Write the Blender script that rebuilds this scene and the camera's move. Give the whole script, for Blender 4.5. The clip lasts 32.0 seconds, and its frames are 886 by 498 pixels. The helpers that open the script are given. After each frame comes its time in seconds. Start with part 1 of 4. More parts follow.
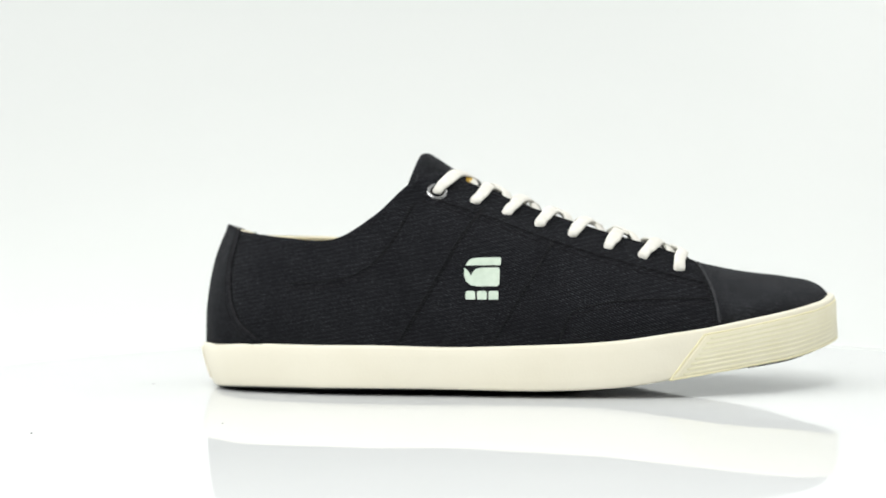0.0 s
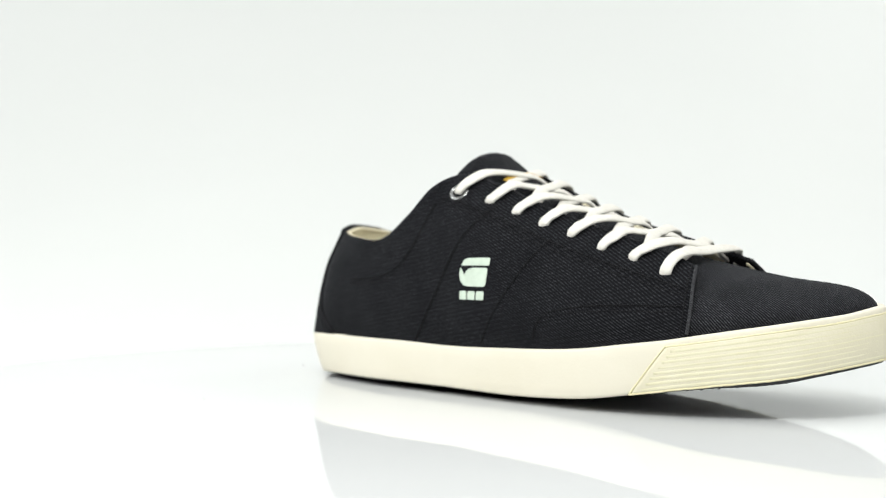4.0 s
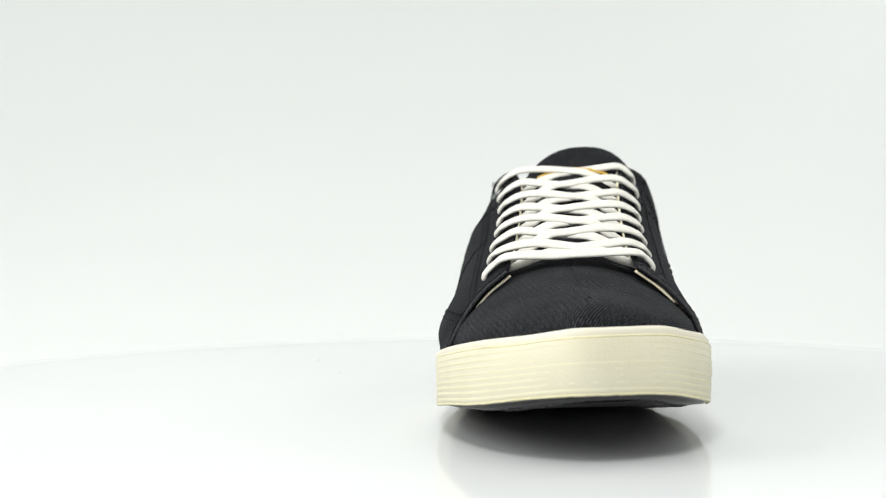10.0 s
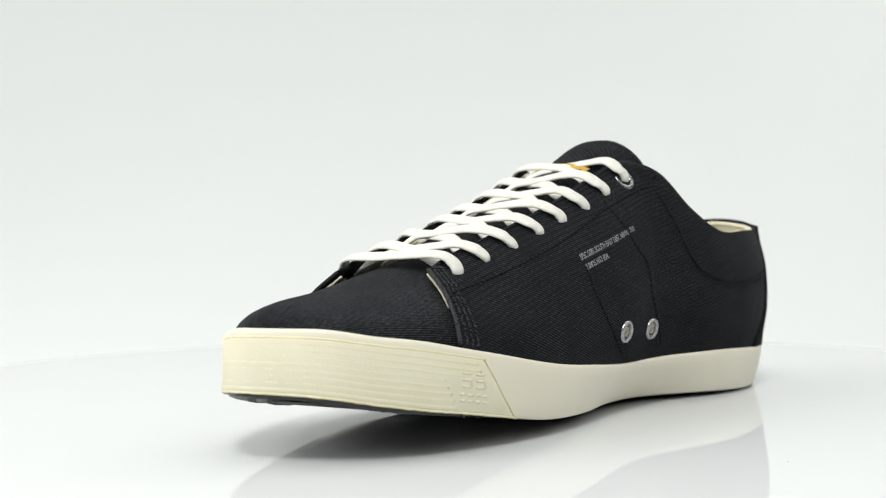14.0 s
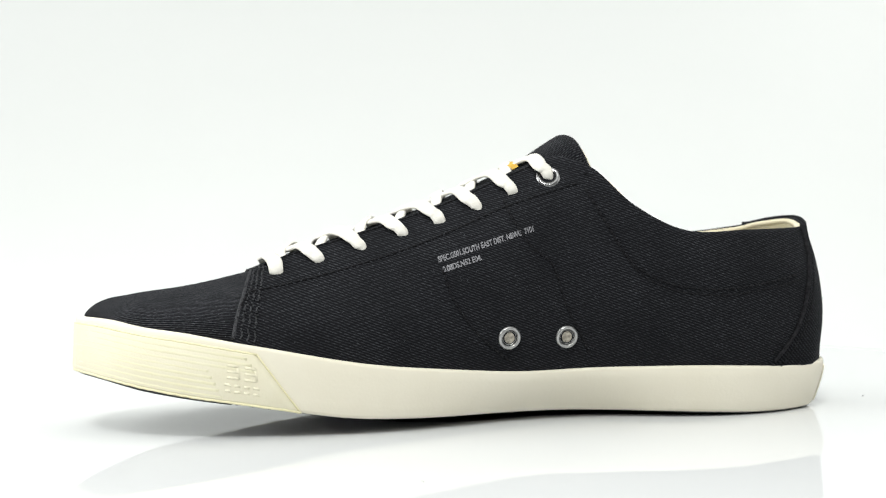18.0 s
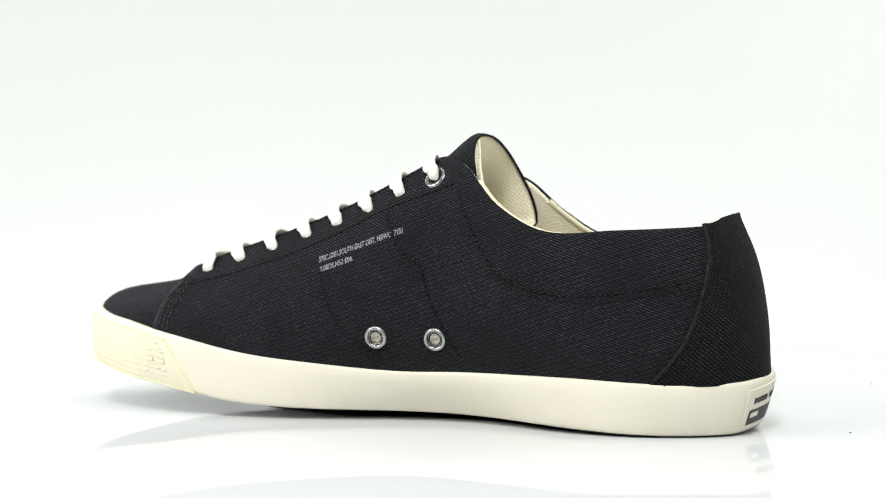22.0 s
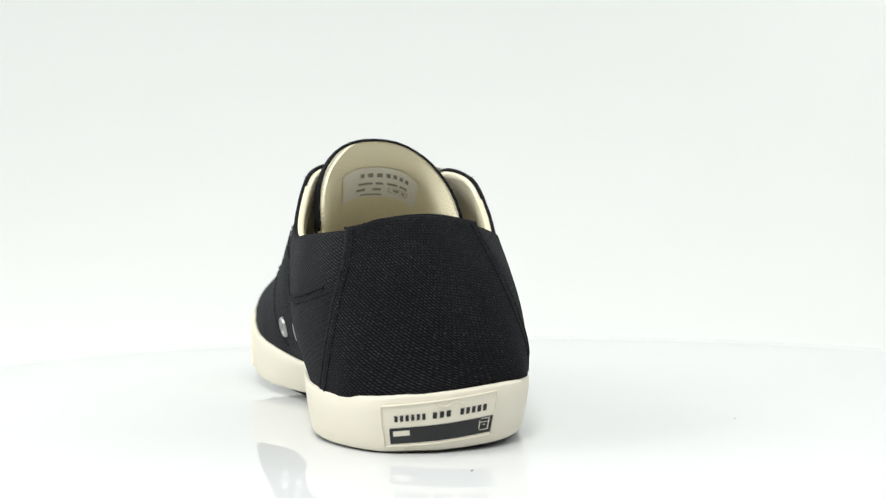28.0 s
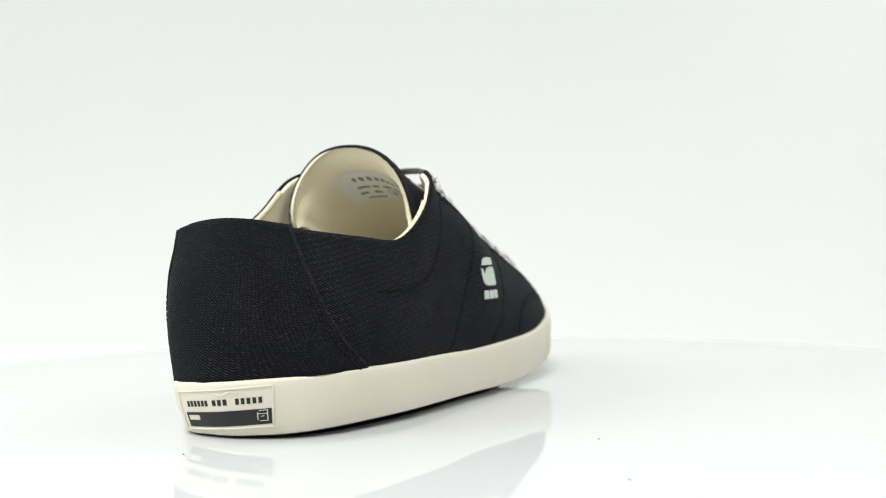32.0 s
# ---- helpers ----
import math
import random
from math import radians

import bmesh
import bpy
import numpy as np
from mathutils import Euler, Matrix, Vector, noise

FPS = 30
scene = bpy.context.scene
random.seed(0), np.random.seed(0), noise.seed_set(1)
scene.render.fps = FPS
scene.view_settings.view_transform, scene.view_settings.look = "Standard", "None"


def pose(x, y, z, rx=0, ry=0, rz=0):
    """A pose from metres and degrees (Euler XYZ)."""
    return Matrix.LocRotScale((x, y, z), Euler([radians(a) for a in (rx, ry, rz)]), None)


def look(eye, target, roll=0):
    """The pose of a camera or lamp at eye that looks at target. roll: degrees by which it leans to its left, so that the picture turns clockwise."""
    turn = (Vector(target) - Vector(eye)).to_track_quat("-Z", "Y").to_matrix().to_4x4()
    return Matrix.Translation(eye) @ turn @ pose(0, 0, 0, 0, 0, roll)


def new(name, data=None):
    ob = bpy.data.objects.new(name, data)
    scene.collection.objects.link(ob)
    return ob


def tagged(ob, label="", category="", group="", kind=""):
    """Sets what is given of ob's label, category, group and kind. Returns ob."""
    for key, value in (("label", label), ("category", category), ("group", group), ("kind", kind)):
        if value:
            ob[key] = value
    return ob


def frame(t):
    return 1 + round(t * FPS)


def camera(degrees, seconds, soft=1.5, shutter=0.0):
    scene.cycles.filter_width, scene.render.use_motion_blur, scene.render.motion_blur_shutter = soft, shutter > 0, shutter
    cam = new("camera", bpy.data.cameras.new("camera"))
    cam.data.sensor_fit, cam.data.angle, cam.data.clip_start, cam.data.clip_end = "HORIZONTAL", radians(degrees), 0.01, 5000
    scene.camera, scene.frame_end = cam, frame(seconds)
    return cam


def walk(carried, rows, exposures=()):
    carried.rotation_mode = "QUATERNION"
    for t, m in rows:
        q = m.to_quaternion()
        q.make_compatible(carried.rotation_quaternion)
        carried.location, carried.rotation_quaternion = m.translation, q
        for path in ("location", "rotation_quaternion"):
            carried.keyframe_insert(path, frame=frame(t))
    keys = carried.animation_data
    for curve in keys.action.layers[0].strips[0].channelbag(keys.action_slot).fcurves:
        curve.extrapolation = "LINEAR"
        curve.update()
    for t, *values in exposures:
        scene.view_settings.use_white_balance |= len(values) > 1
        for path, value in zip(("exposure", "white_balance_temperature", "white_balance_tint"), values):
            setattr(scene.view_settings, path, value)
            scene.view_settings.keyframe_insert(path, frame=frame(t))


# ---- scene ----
from mathutils.bvhtree import BVHTree

cam = camera(40.89, 32.0, soft=1.15)
EYE = (0.0, -0.530, 0.0699)
VIEW = look(EYE, (-0.0259, 0.4696, 0.0612), -0.65)
walk(cam, [(0.0, VIEW), (32.0, VIEW)], [(0.0, 0.08), (4.5, 0.07), (6.0, 0.02), (10.0, -0.02), (13.0, -0.09), (16.0, 0.03), (19.0, 0.15), (26.0, 0.14), (29.0, 0.02), (32.0, 0.02)])
cam.data.dof.use_dof, cam.data.dof.focus_distance, cam.data.dof.aperture_fstop = True, 0.435, 12.5

# degrees by which the turntable has turned, second by second
TURN = [0.00, -8.92, -17.86, -26.81, -35.79, -44.79, -53.83, -62.90, -72.01, -81.14, -90.29, -99.45, -108.61, -117.76, -126.92, -136.05, -145.16,
        -154.22, -163.22, -172.15, -181.04, -189.92, -198.81, -207.69, -216.51, -225.24, -233.89, -242.50, -251.10, -259.70, -268.33, -276.97, -285.62]
HEEL = Vector((-0.1310, 0.0574, 0.0))   # where the shoe's heel stands on the disc at the start
TOE_OUT = -4.38
FLOOR = -0.0008                        # the top of the disc

# ---- light ----
world = bpy.data.worlds.new("studio")
scene.world = world
world.use_nodes = True
world.node_tree.nodes["Background"].inputs[0].default_value = (0.985, 1.0, 0.975, 1)
world.node_tree.nodes["Background"].inputs[1].default_value = 0.38


def softbox(name, eye, target, sx, sy, watts):
    lamp = bpy.data.lights.new(name, "AREA")
    lamp.shape, lamp.size, lamp.size_y, lamp.energy, lamp.color = "RECTANGLE", sx, sy, watts, (0.985, 1.0, 0.975)
    ob = new(name, lamp)
    ob.matrix_world = look(eye, target)
    return ob


softbox("key_light", (-0.17, -0.97, 1.29), (0.0, 0.0, 0.03), 0.30, 0.30, 13.0)
softbox("softbox_top", (0.0, -0.05, 1.15), (0.0, 0.0, 0.0), 1.3, 1.3, 5.4)
softbox("softbox_side", (-1.2, -0.40, 0.80), (0.0, 0.0, 0.05), 0.8, 0.8, 11.8)
softbox("softbox_side", (1.2, -0.45, 0.85), (0.0, 0.0, 0.05), 0.8, 0.8, 2.7)
softbox("backdrop_light", (-1.5, 0.75, 1.5), (-0.2, 2.0, 0.5), 0.8, 0.8, 8.0)
softbox("backdrop_light", (1.5, 0.75, 1.5), (0.2, 2.0, 0.5), 0.8, 0.8, 12.2)


# ---- materials ----
def material(name, colour, rough=0.5, metal=0.0, spec=0.5):
    m = bpy.data.materials.new(name)
    m.use_nodes = True
    b = m.node_tree.nodes["Principled BSDF"]
    b.inputs["Base Color"].default_value = (*colour, 1)
    b.inputs["Roughness"].default_value, b.inputs["Metallic"].default_value = rough, metal
    b.inputs["Specular IOR Level"].default_value = spec
    return m


def node(m, kind, **values):
    n = m.node_tree.nodes.new(kind)
    for key, value in values.items():
        n.inputs[key.replace("_", " ")].default_value = value
    return n


def link(m, a, out, b, into):
    m.node_tree.links.new(a.outputs[out], b.inputs[into])


def ramp(m, stops):
    n = m.node_tree.nodes.new("ShaderNodeValToRGB")
    e = n.color_ramp.elements
    while len(e) < len(stops):
        e.new(0.5)
    for x, (place, colour) in zip(e, stops):
        x.position, x.color = place, (*colour, 1)
    return n


def bsdf(m):
    return m.node_tree.nodes["Principled BSDF"]


def mottled(m, dark, light, scale, bump=0.0, fine=0.0, coords="Object", dist=0.0004):
    """Two scales of variation between two colours, and a fine relief."""
    c = node(m, "ShaderNodeTexCoord")
    a = node(m, "ShaderNodeTexNoise", Scale=scale, Detail=6.0, Roughness=0.6)
    r = ramp(m, [(0.3, dark), (0.7, light)])
    link(m, c, coords, a, "Vector")
    link(m, a, "Fac", r, "Fac")
    link(m, r, "Color", bsdf(m), "Base Color")
    if bump:
        f = node(m, "ShaderNodeTexNoise", Scale=fine, Detail=3.0)
        p = node(m, "ShaderNodeBump", Strength=bump, Distance=dist)
        link(m, c, coords, f, "Vector")
        link(m, f, "Fac", p, "Height")
        link(m, p, "Normal", bsdf(m), "Normal")
    return m


def denim(name, angle, base=(0.0052, 0.0055, 0.0066), thread=(0.10, 0.102, 0.112), pitch=0.0009, dash=1.7, fuzz=0.05, bead=0.25):
    """Black twill: slanting ribs of short pale floats, each length of yarn a little paler or darker, with a nap that catches light at a slant."""
    m = material(name, base, 0.95, 0.0, 0.03)
    bsdf(m).inputs["Sheen Weight"].default_value = fuzz
    bsdf(m).inputs["Sheen Roughness"].default_value = 0.38
    bsdf(m).inputs["Sheen Tint"].default_value = (0.93, 0.96, 1.0, 1)
    uv = m.node_tree.nodes.new("ShaderNodeUVMap")
    # the cloth is never quite true: the rows wander a little
    wander = node(m, "ShaderNodeTexNoise", Scale=70.0, Detail=2.0)
    link(m, uv, "UV", wander, "Vector")
    drift = m.node_tree.nodes.new("ShaderNodeVectorMath")
    drift.operation = "MULTIPLY_ADD"
    drift.inputs[1].default_value = (0.0011, 0.0011, 0.0)
    link(m, wander, "Color", drift, 0)
    link(m, uv, "UV", drift, 2)
    turn = node(m, "ShaderNodeMapping")
    turn.inputs["Rotation"].default_value = (0, 0, radians(angle))
    link(m, drift, "Vector", turn, "Vector")
    wave = node(m, "ShaderNodeTexWave", Scale=0.314 / pitch, Distortion=0.5, Detail=2.0)
    wave.inputs["Detail Scale"].default_value = 3.0
    wave.bands_direction = "Y"
    link(m, turn, "Vector", wave, "Vector")
    rib = ramp(m, [(0.35, (0.04, 0.04, 0.04)), (0.92, (1, 1, 1))])
    link(m, wave, "Fac", rib, "Fac")
    # floats along each rib, stepped from rib to rib
    step = node(m, "ShaderNodeMapping")
    step.inputs["Rotation"].default_value = (0, 0, radians(angle + 52))
    link(m, drift, "Vector", step, "Vector")
    cross = node(m, "ShaderNodeTexWave", Scale=0.314 / (pitch * dash), Distortion=3.0, Detail=2.0)
    cross.inputs["Detail Scale"].default_value = 4.0
    cross.bands_direction = "X"
    link(m, step, "Vector", cross, "Vector")
    beads = ramp(m, [(0.12, (bead, bead, bead)), (0.62, (1, 1, 1))])
    link(m, cross, "Fac", beads, "Fac")
    # each float has its own paleness
    squeeze = node(m, "ShaderNodeMapping")
    squeeze.inputs["Scale"].default_value = (0.8 / pitch, 1.4 / pitch, 1)
    link(m, turn, "Vector", squeeze, "Vector")
    yarn = node(m, "ShaderNodeTexNoise", Scale=1.0, Detail=3.0)
    link(m, squeeze, "Vector", yarn, "Vector")
    pale = ramp(m, [(0.30, (0.18, 0.18, 0.18)), (0.52, (0.45, 0.45, 0.45)), (0.70, (0.92, 0.92, 0.92))])
    link(m, yarn, "Fac", pale, "Fac")
    # patches where the cloth is rubbed a little paler
    broad = node(m, "ShaderNodeTexNoise", Scale=48.0, Detail=5.0)
    link(m, uv, "UV", broad, "Vector")
    wide = ramp(m, [(0.3, (0.55, 0.55, 0.55)), (0.7, (1, 1, 1))])
    link(m, broad, "Fac", wide, "Fac")
    # stray slubs and lint
    slub = node(m, "ShaderNodeTexNoise", Scale=1300.0, Detail=1.0)
    link(m, uv, "UV", slub, "Vector")
    spot = ramp(m, [(0.71, (0, 0, 0)), (0.78, (0.9, 0.9, 0.9))])
    link(m, slub, "Fac", spot, "Fac")
    last = rib
    for other, how in ((beads, "MULTIPLY"), (pale, "MULTIPLY"), (wide, "MULTIPLY"), (spot, "MAXIMUM")):
        n = m.node_tree.nodes.new("ShaderNodeMath")
        n.operation = how
        link(m, last, 0, n, 0)
        link(m, other, "Color", n, 1)
        last = n
    mix = ramp(m, [(0.0, base), (1.0, thread)])
    link(m, last, 0, mix, "Fac")
    link(m, mix, "Color", bsdf(m), "Base Color")
    p = node(m, "ShaderNodeBump", Strength=0.5, Distance=0.0003)
    link(m, wave, "Fac", p, "Height")
    link(m, p, "Normal", bsdf(m), "Normal")
    return m


DENIM = denim("black_denim", 21, (0.0075, 0.0078, 0.009), (0.07, 0.073, 0.082), pitch=0.0009, dash=1.8, bead=0.35)
# lateral panel: the same twill with fainter threads
DENIM_SIDE = denim("black_denim_faint_twill", 28, thread=(0.062, 0.064, 0.071), pitch=0.00095, dash=2.0, bead=0.45)
# paler vamp threads: speckled twill, plus front light on the toe put into colour
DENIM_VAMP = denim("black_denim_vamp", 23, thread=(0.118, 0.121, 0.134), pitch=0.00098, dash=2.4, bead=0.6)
CLOTH_EDGE = mottled(material("black_denim_edge", (0.01, 0.01, 0.011), 0.9, 0, 0.1), (0.004, 0.004, 0.005), (0.026, 0.026, 0.029), 900, 0.5, 1500)
DENIM_HEEL = denim("black_denim_heel", 40, thread=(0.064, 0.066, 0.073), pitch=0.00088, dash=1.15, fuzz=0.045)
DENIM_TONGUE = denim("black_denim_tongue", 75)
THREAD = mottled(material("black_thread", (0.006, 0.006, 0.007), 0.75, 0, 0.1), (0.005, 0.005, 0.006), (0.016, 0.016, 0.018), 900)
RUBBER = mottled(material("cream_rubber", (0.73, 0.69, 0.575), 0.5, 0, 0.35), (0.71, 0.668, 0.55), (0.75, 0.711, 0.60), 22, 0.15, 900)
BUMPER = mottled(material("cream_bumper_rubber", (0.72, 0.675, 0.525), 0.55, 0, 0.3), (0.695, 0.65, 0.49), (0.74, 0.70, 0.555), 45, 0.2, 1200)
RIB = mottled(material("yellowed_rib_rubber", (0.73, 0.69, 0.495), 0.55, 0, 0.3), (0.70, 0.66, 0.455), (0.75, 0.715, 0.545), 60, 0.2, 1200)
GLUE = mottled(material("yellowed_rubber_edge", (0.72, 0.67, 0.43), 0.45, 0, 0.4), (0.67, 0.62, 0.39), (0.77, 0.72, 0.49), 160)
OUTSOLE = mottled(material("black_outsole_rubber", (0.022, 0.022, 0.023), 0.38, 0, 0.5), (0.017, 0.017, 0.018), (0.03, 0.03, 0.032), 60, 0.3, 700)
THREAD_WORN = mottled(material("frayed_black_thread", (0.03, 0.03, 0.033), 0.85, 0, 0.1), (0.003, 0.003, 0.004), (0.075, 0.077, 0.083), 1700, 0.4, 2500)
LACE = mottled(material("off_white_lace", (0.70, 0.68, 0.63), 0.9, 0, 0.1), (0.64, 0.62, 0.565), (0.74, 0.72, 0.67), 420, 0.45, 1900, dist=0.0004)
LINING = mottled(material("cream_lining", (0.70, 0.64, 0.47), 0.85, 0, 0.2), (0.66, 0.60, 0.43), (0.74, 0.68, 0.52), 40, 0.1, 2200)
INSOLE = mottled(material("grey_insole", (0.30, 0.28, 0.24), 0.9, 0, 0.1), (0.26, 0.24, 0.205), (0.34, 0.32, 0.275), 80, 0.3, 1500)
METAL = mottled(material("dark_nickel", (0.22, 0.22, 0.225), 0.22, 1.0), (0.17, 0.17, 0.175), (0.28, 0.28, 0.28), 500)
VENT_PLUG = mottled(material("grey_beige_vent", (0.34, 0.31, 0.26), 0.7, 0, 0.3), (0.12, 0.11, 0.095), (0.52, 0.48, 0.40), 620, 0.6, 1400)
METAL_LIGHT = mottled(material("brushed_nickel", (0.38, 0.38, 0.375), 0.32, 1.0), (0.32, 0.32, 0.32), (0.44, 0.44, 0.435), 500)
MINT = mottled(material("mint_print", (0.54, 0.62, 0.53), 0.7, 0, 0.2), (0.49, 0.575, 0.485), (0.58, 0.66, 0.57), 250, 0.3, 2000)
PRINT_GREY = mottled(material("grey_print", (0.20, 0.20, 0.21), 0.8, 0, 0.2), (0.08, 0.08, 0.088), (0.32, 0.32, 0.34), 1500)
INK = mottled(material("black_ink", (0.012, 0.012, 0.014), 0.5, 0, 0.4), (0.010, 0.010, 0.012), (0.018, 0.018, 0.020), 120)
TAG = mottled(material("white_woven_tag", (0.88, 0.88, 0.86), 0.9, 0, 0.1), (0.82, 0.82, 0.79), (0.91, 0.91, 0.89), 900)
TAG_INK = material("grey_woven_ink", (0.30, 0.29, 0.27), 0.9)
AMBER = mottled(material("amber_tongue_label", (0.55, 0.33, 0.04), 0.7, 0, 0.2), (0.42, 0.23, 0.03), (0.62, 0.42, 0.07), 400)
DUST = material("dark_dust", (0.08, 0.075, 0.07), 0.9)

# dotted mesh relief of the tongue's padding
MESH = material("cream_air_mesh", (0.70, 0.64, 0.47), 0.85, 0, 0.2)
_uv = node(MESH, "ShaderNodeTexCoord")
_t = node(MESH, "ShaderNodeMapping")
_t.inputs["Rotation"].default_value = (0, 0, radians(40))
_v = node(MESH, "ShaderNodeTexVoronoi", Scale=900.0, Randomness=0.3)
_v.voronoi_dimensions = "2D"
_r = ramp(MESH, [(0.15, (0.80, 0.735, 0.53)), (0.40, (0.93, 0.875, 0.685))])
_b = node(MESH, "ShaderNodeBump", Strength=0.5, Distance=0.0005)
link(MESH, _uv, "UV", _t, "Vector")
link(MESH, _t, "Vector", _v, "Vector")
link(MESH, _v, "Distance", _r, "Fac")
link(MESH, _r, "Color", bsdf(MESH), "Base Color")
link(MESH, _v, "Distance", _b, "Height")
link(MESH, _b, "Normal", bsdf(MESH), "Normal")

GLOSS_WHITE = mottled(material("white_gloss_acrylic", (0.65, 0.661, 0.667), 0.03, 0, 0.09), (0.645, 0.657, 0.662), (0.66, 0.67, 0.676), 3)
BACKDROP = mottled(material("white_paper_backdrop", (0.75, 0.765, 0.757), 0.9, 0, 0.1), (0.735, 0.752, 0.743), (0.755, 0.77, 0.762), 1.2)

# ---- mesh helpers (shoe shapes are written in millimetres) ----
MM = 0.001


def mesh_object(name, verts, faces, mat, parent=None, label="", uvs=None, smooth=True, kind=""):
    me = bpy.data.meshes.new(name)
    me.from_pydata([tuple(map(float, v)) for v in verts], [], faces)
    me.materials.append(mat)
    if uvs is not None:
        layer = me.uv_layers.new(name="UVMap")
        for loop in me.loops:
            layer.data[loop.index].uv = uvs[loop.vertex_index]
    for p in me.polygons:
        p.use_smooth = smooth
    me.update()
    ob = new(name, me)
    if parent is not None:
        ob.parent = parent
    if label or kind:
        tagged(ob, label, kind=kind)
    return ob


def part(name, bm, mat, parent, label="", smooth=True):
    """Links a bmesh as one mesh object under a thing or a part."""
    me = bpy.data.meshes.new(name)
    bm.to_mesh(me)
    bm.free()
    me.materials.append(mat)
    for p in me.polygons:
        p.use_smooth = smooth
    ob = new(name, me)
    ob.parent = parent
    if label:
        tagged(ob, label)
    return ob


def grid_faces(rows, cols, start=0, close_rows=False, close_cols=False, flip=False):
    out = []
    for i in range(rows if close_rows else rows - 1):
        for j in range(cols if close_cols else cols - 1):
            a, b = start + i * cols + j, start + i * cols + (j + 1) % cols
            c, d = start + (i + 1) % rows * cols + (j + 1) % cols, start + (i + 1) % rows * cols + j
            out.append((a, d, c, b) if flip else (a, b, c, d))
    return out


def spline(points, steps, closed=False):
    """A smooth curve through the points, as an array, with that many steps from point to point."""
    p = np.array(points, float)
    n = len(p)
    out = []
    for i in range(n if closed else n - 1):
        if closed:
            a, b, c, d = p[i - 1], p[i], p[(i + 1) % n], p[(i + 2) % n]
        else:
            b, c = p[i], p[i + 1]
            a = p[i - 1] if i else 2 * b - c
            d = p[i + 2] if i + 2 < n else 2 * c - b
        for k in range(steps):
            t = k / steps
            out.append(0.5 * (2 * b + (c - a) * t + (2 * a - 5 * b + 4 * c - d) * t * t + (3 * b - a - 3 * c + d) * t ** 3))
    if not closed:
        out.append(p[-1])
    return np.array(out)


def sample(curve, x):
    """The curve's point at a fractional index."""
    x = min(max(x, 0.0), len(curve) - 1.0)
    i = min(int(x), len(curve) - 2)
    return curve[i] + (curve[i + 1] - curve[i]) * (x - i)


def grid_normals(g):
    """Unit normals of a grid of points of shape (rows, cols, 3)."""
    n = np.cross(np.gradient(g, axis=1), np.gradient(g, axis=0))
    return n / np.maximum(np.linalg.norm(n, axis=2, keepdims=True), 1e-9)


def grid_uv(g):
    """Lengths along and across a grid, in metres."""
    du = np.linalg.norm(np.diff(g, axis=1), axis=2).mean(axis=0)
    dv = np.linalg.norm(np.diff(g, axis=0), axis=2).mean(axis=1)
    u, v = np.concatenate([[0], np.cumsum(du)]), np.concatenate([[0], np.cumsum(dv)])
    return [(u[j] * MM, v[i] * MM) for i in range(g.shape[0]) for j in range(g.shape[1])]


def sheet(name, g, inner, outer, mat, parent, label="", close_cols=False):
    """A grid given thickness between two offsets along its normals, with its rims closed."""
    n = grid_normals(g)
    a, b = g + n * outer, g + n * inner
    rows, cols = g.shape[:2]
    verts = np.concatenate([a.reshape(-1, 3), b.reshape(-1, 3)]) * MM
    faces = grid_faces(rows, cols) + grid_faces(rows, cols, rows * cols, flip=True)
    ring = [(0, j) for j in range(cols)] + [(i, cols - 1) for i in range(1, rows)] + [(rows - 1, j) for j in range(cols - 2, -1, -1)] + [(i, 0) for i in range(rows - 2, 0, -1)]
    k = len(ring)
    for q in range(k):
        x, y = ring[q][0] * cols + ring[q][1], ring[(q + 1) % k][0] * cols + ring[(q + 1) % k][1]
        faces.append((y, x, x + rows * cols, y + rows * cols))
    uv = grid_uv(g)
    return mesh_object(name, verts, faces, mat, parent, label, uv + uv)


def tube(path, half_width, half_thick, normals=None, sides=10):
    """Vertices and faces of a flat-oval cord along a path; normals: the way that its flat side faces."""
    p = np.array(path, float)
    t = np.gradient(p, axis=0)
    t /= np.maximum(np.linalg.norm(t, axis=1, keepdims=True), 1e-9)
    up = np.tile([0, 0, 1.0], (len(p), 1)) if normals is None else np.array(normals, float)
    side = np.cross(t, up)
    side /= np.maximum(np.linalg.norm(side, axis=1, keepdims=True), 1e-9)
    up = np.cross(side, t)
    verts, n = [], len(p)
    wide, deep = np.broadcast_to(half_width, n), np.broadcast_to(half_thick, n)
    for i in range(n):
        for k in range(sides):
            a = 2 * math.pi * k / sides
            c, s = math.cos(a), math.sin(a)
            verts.append(p[i] + side[i] * wide[i] * math.copysign(abs(c) ** 0.75, c) + up[i] * deep[i] * math.copysign(abs(s) ** 0.75, s))
    faces = grid_faces(n, sides, close_cols=True)
    faces.append(tuple(range(sides - 1, -1, -1)))
    faces.append(tuple((n - 1) * sides + k for k in range(sides)))
    return verts, faces


def cord(name, path, half_width, half_thick, mat, parent, label="", normals=None, sides=10):
    v, f = tube(path, half_width, half_thick, normals, sides)
    return mesh_object(name, np.array(v) * MM, f, mat, parent, label)


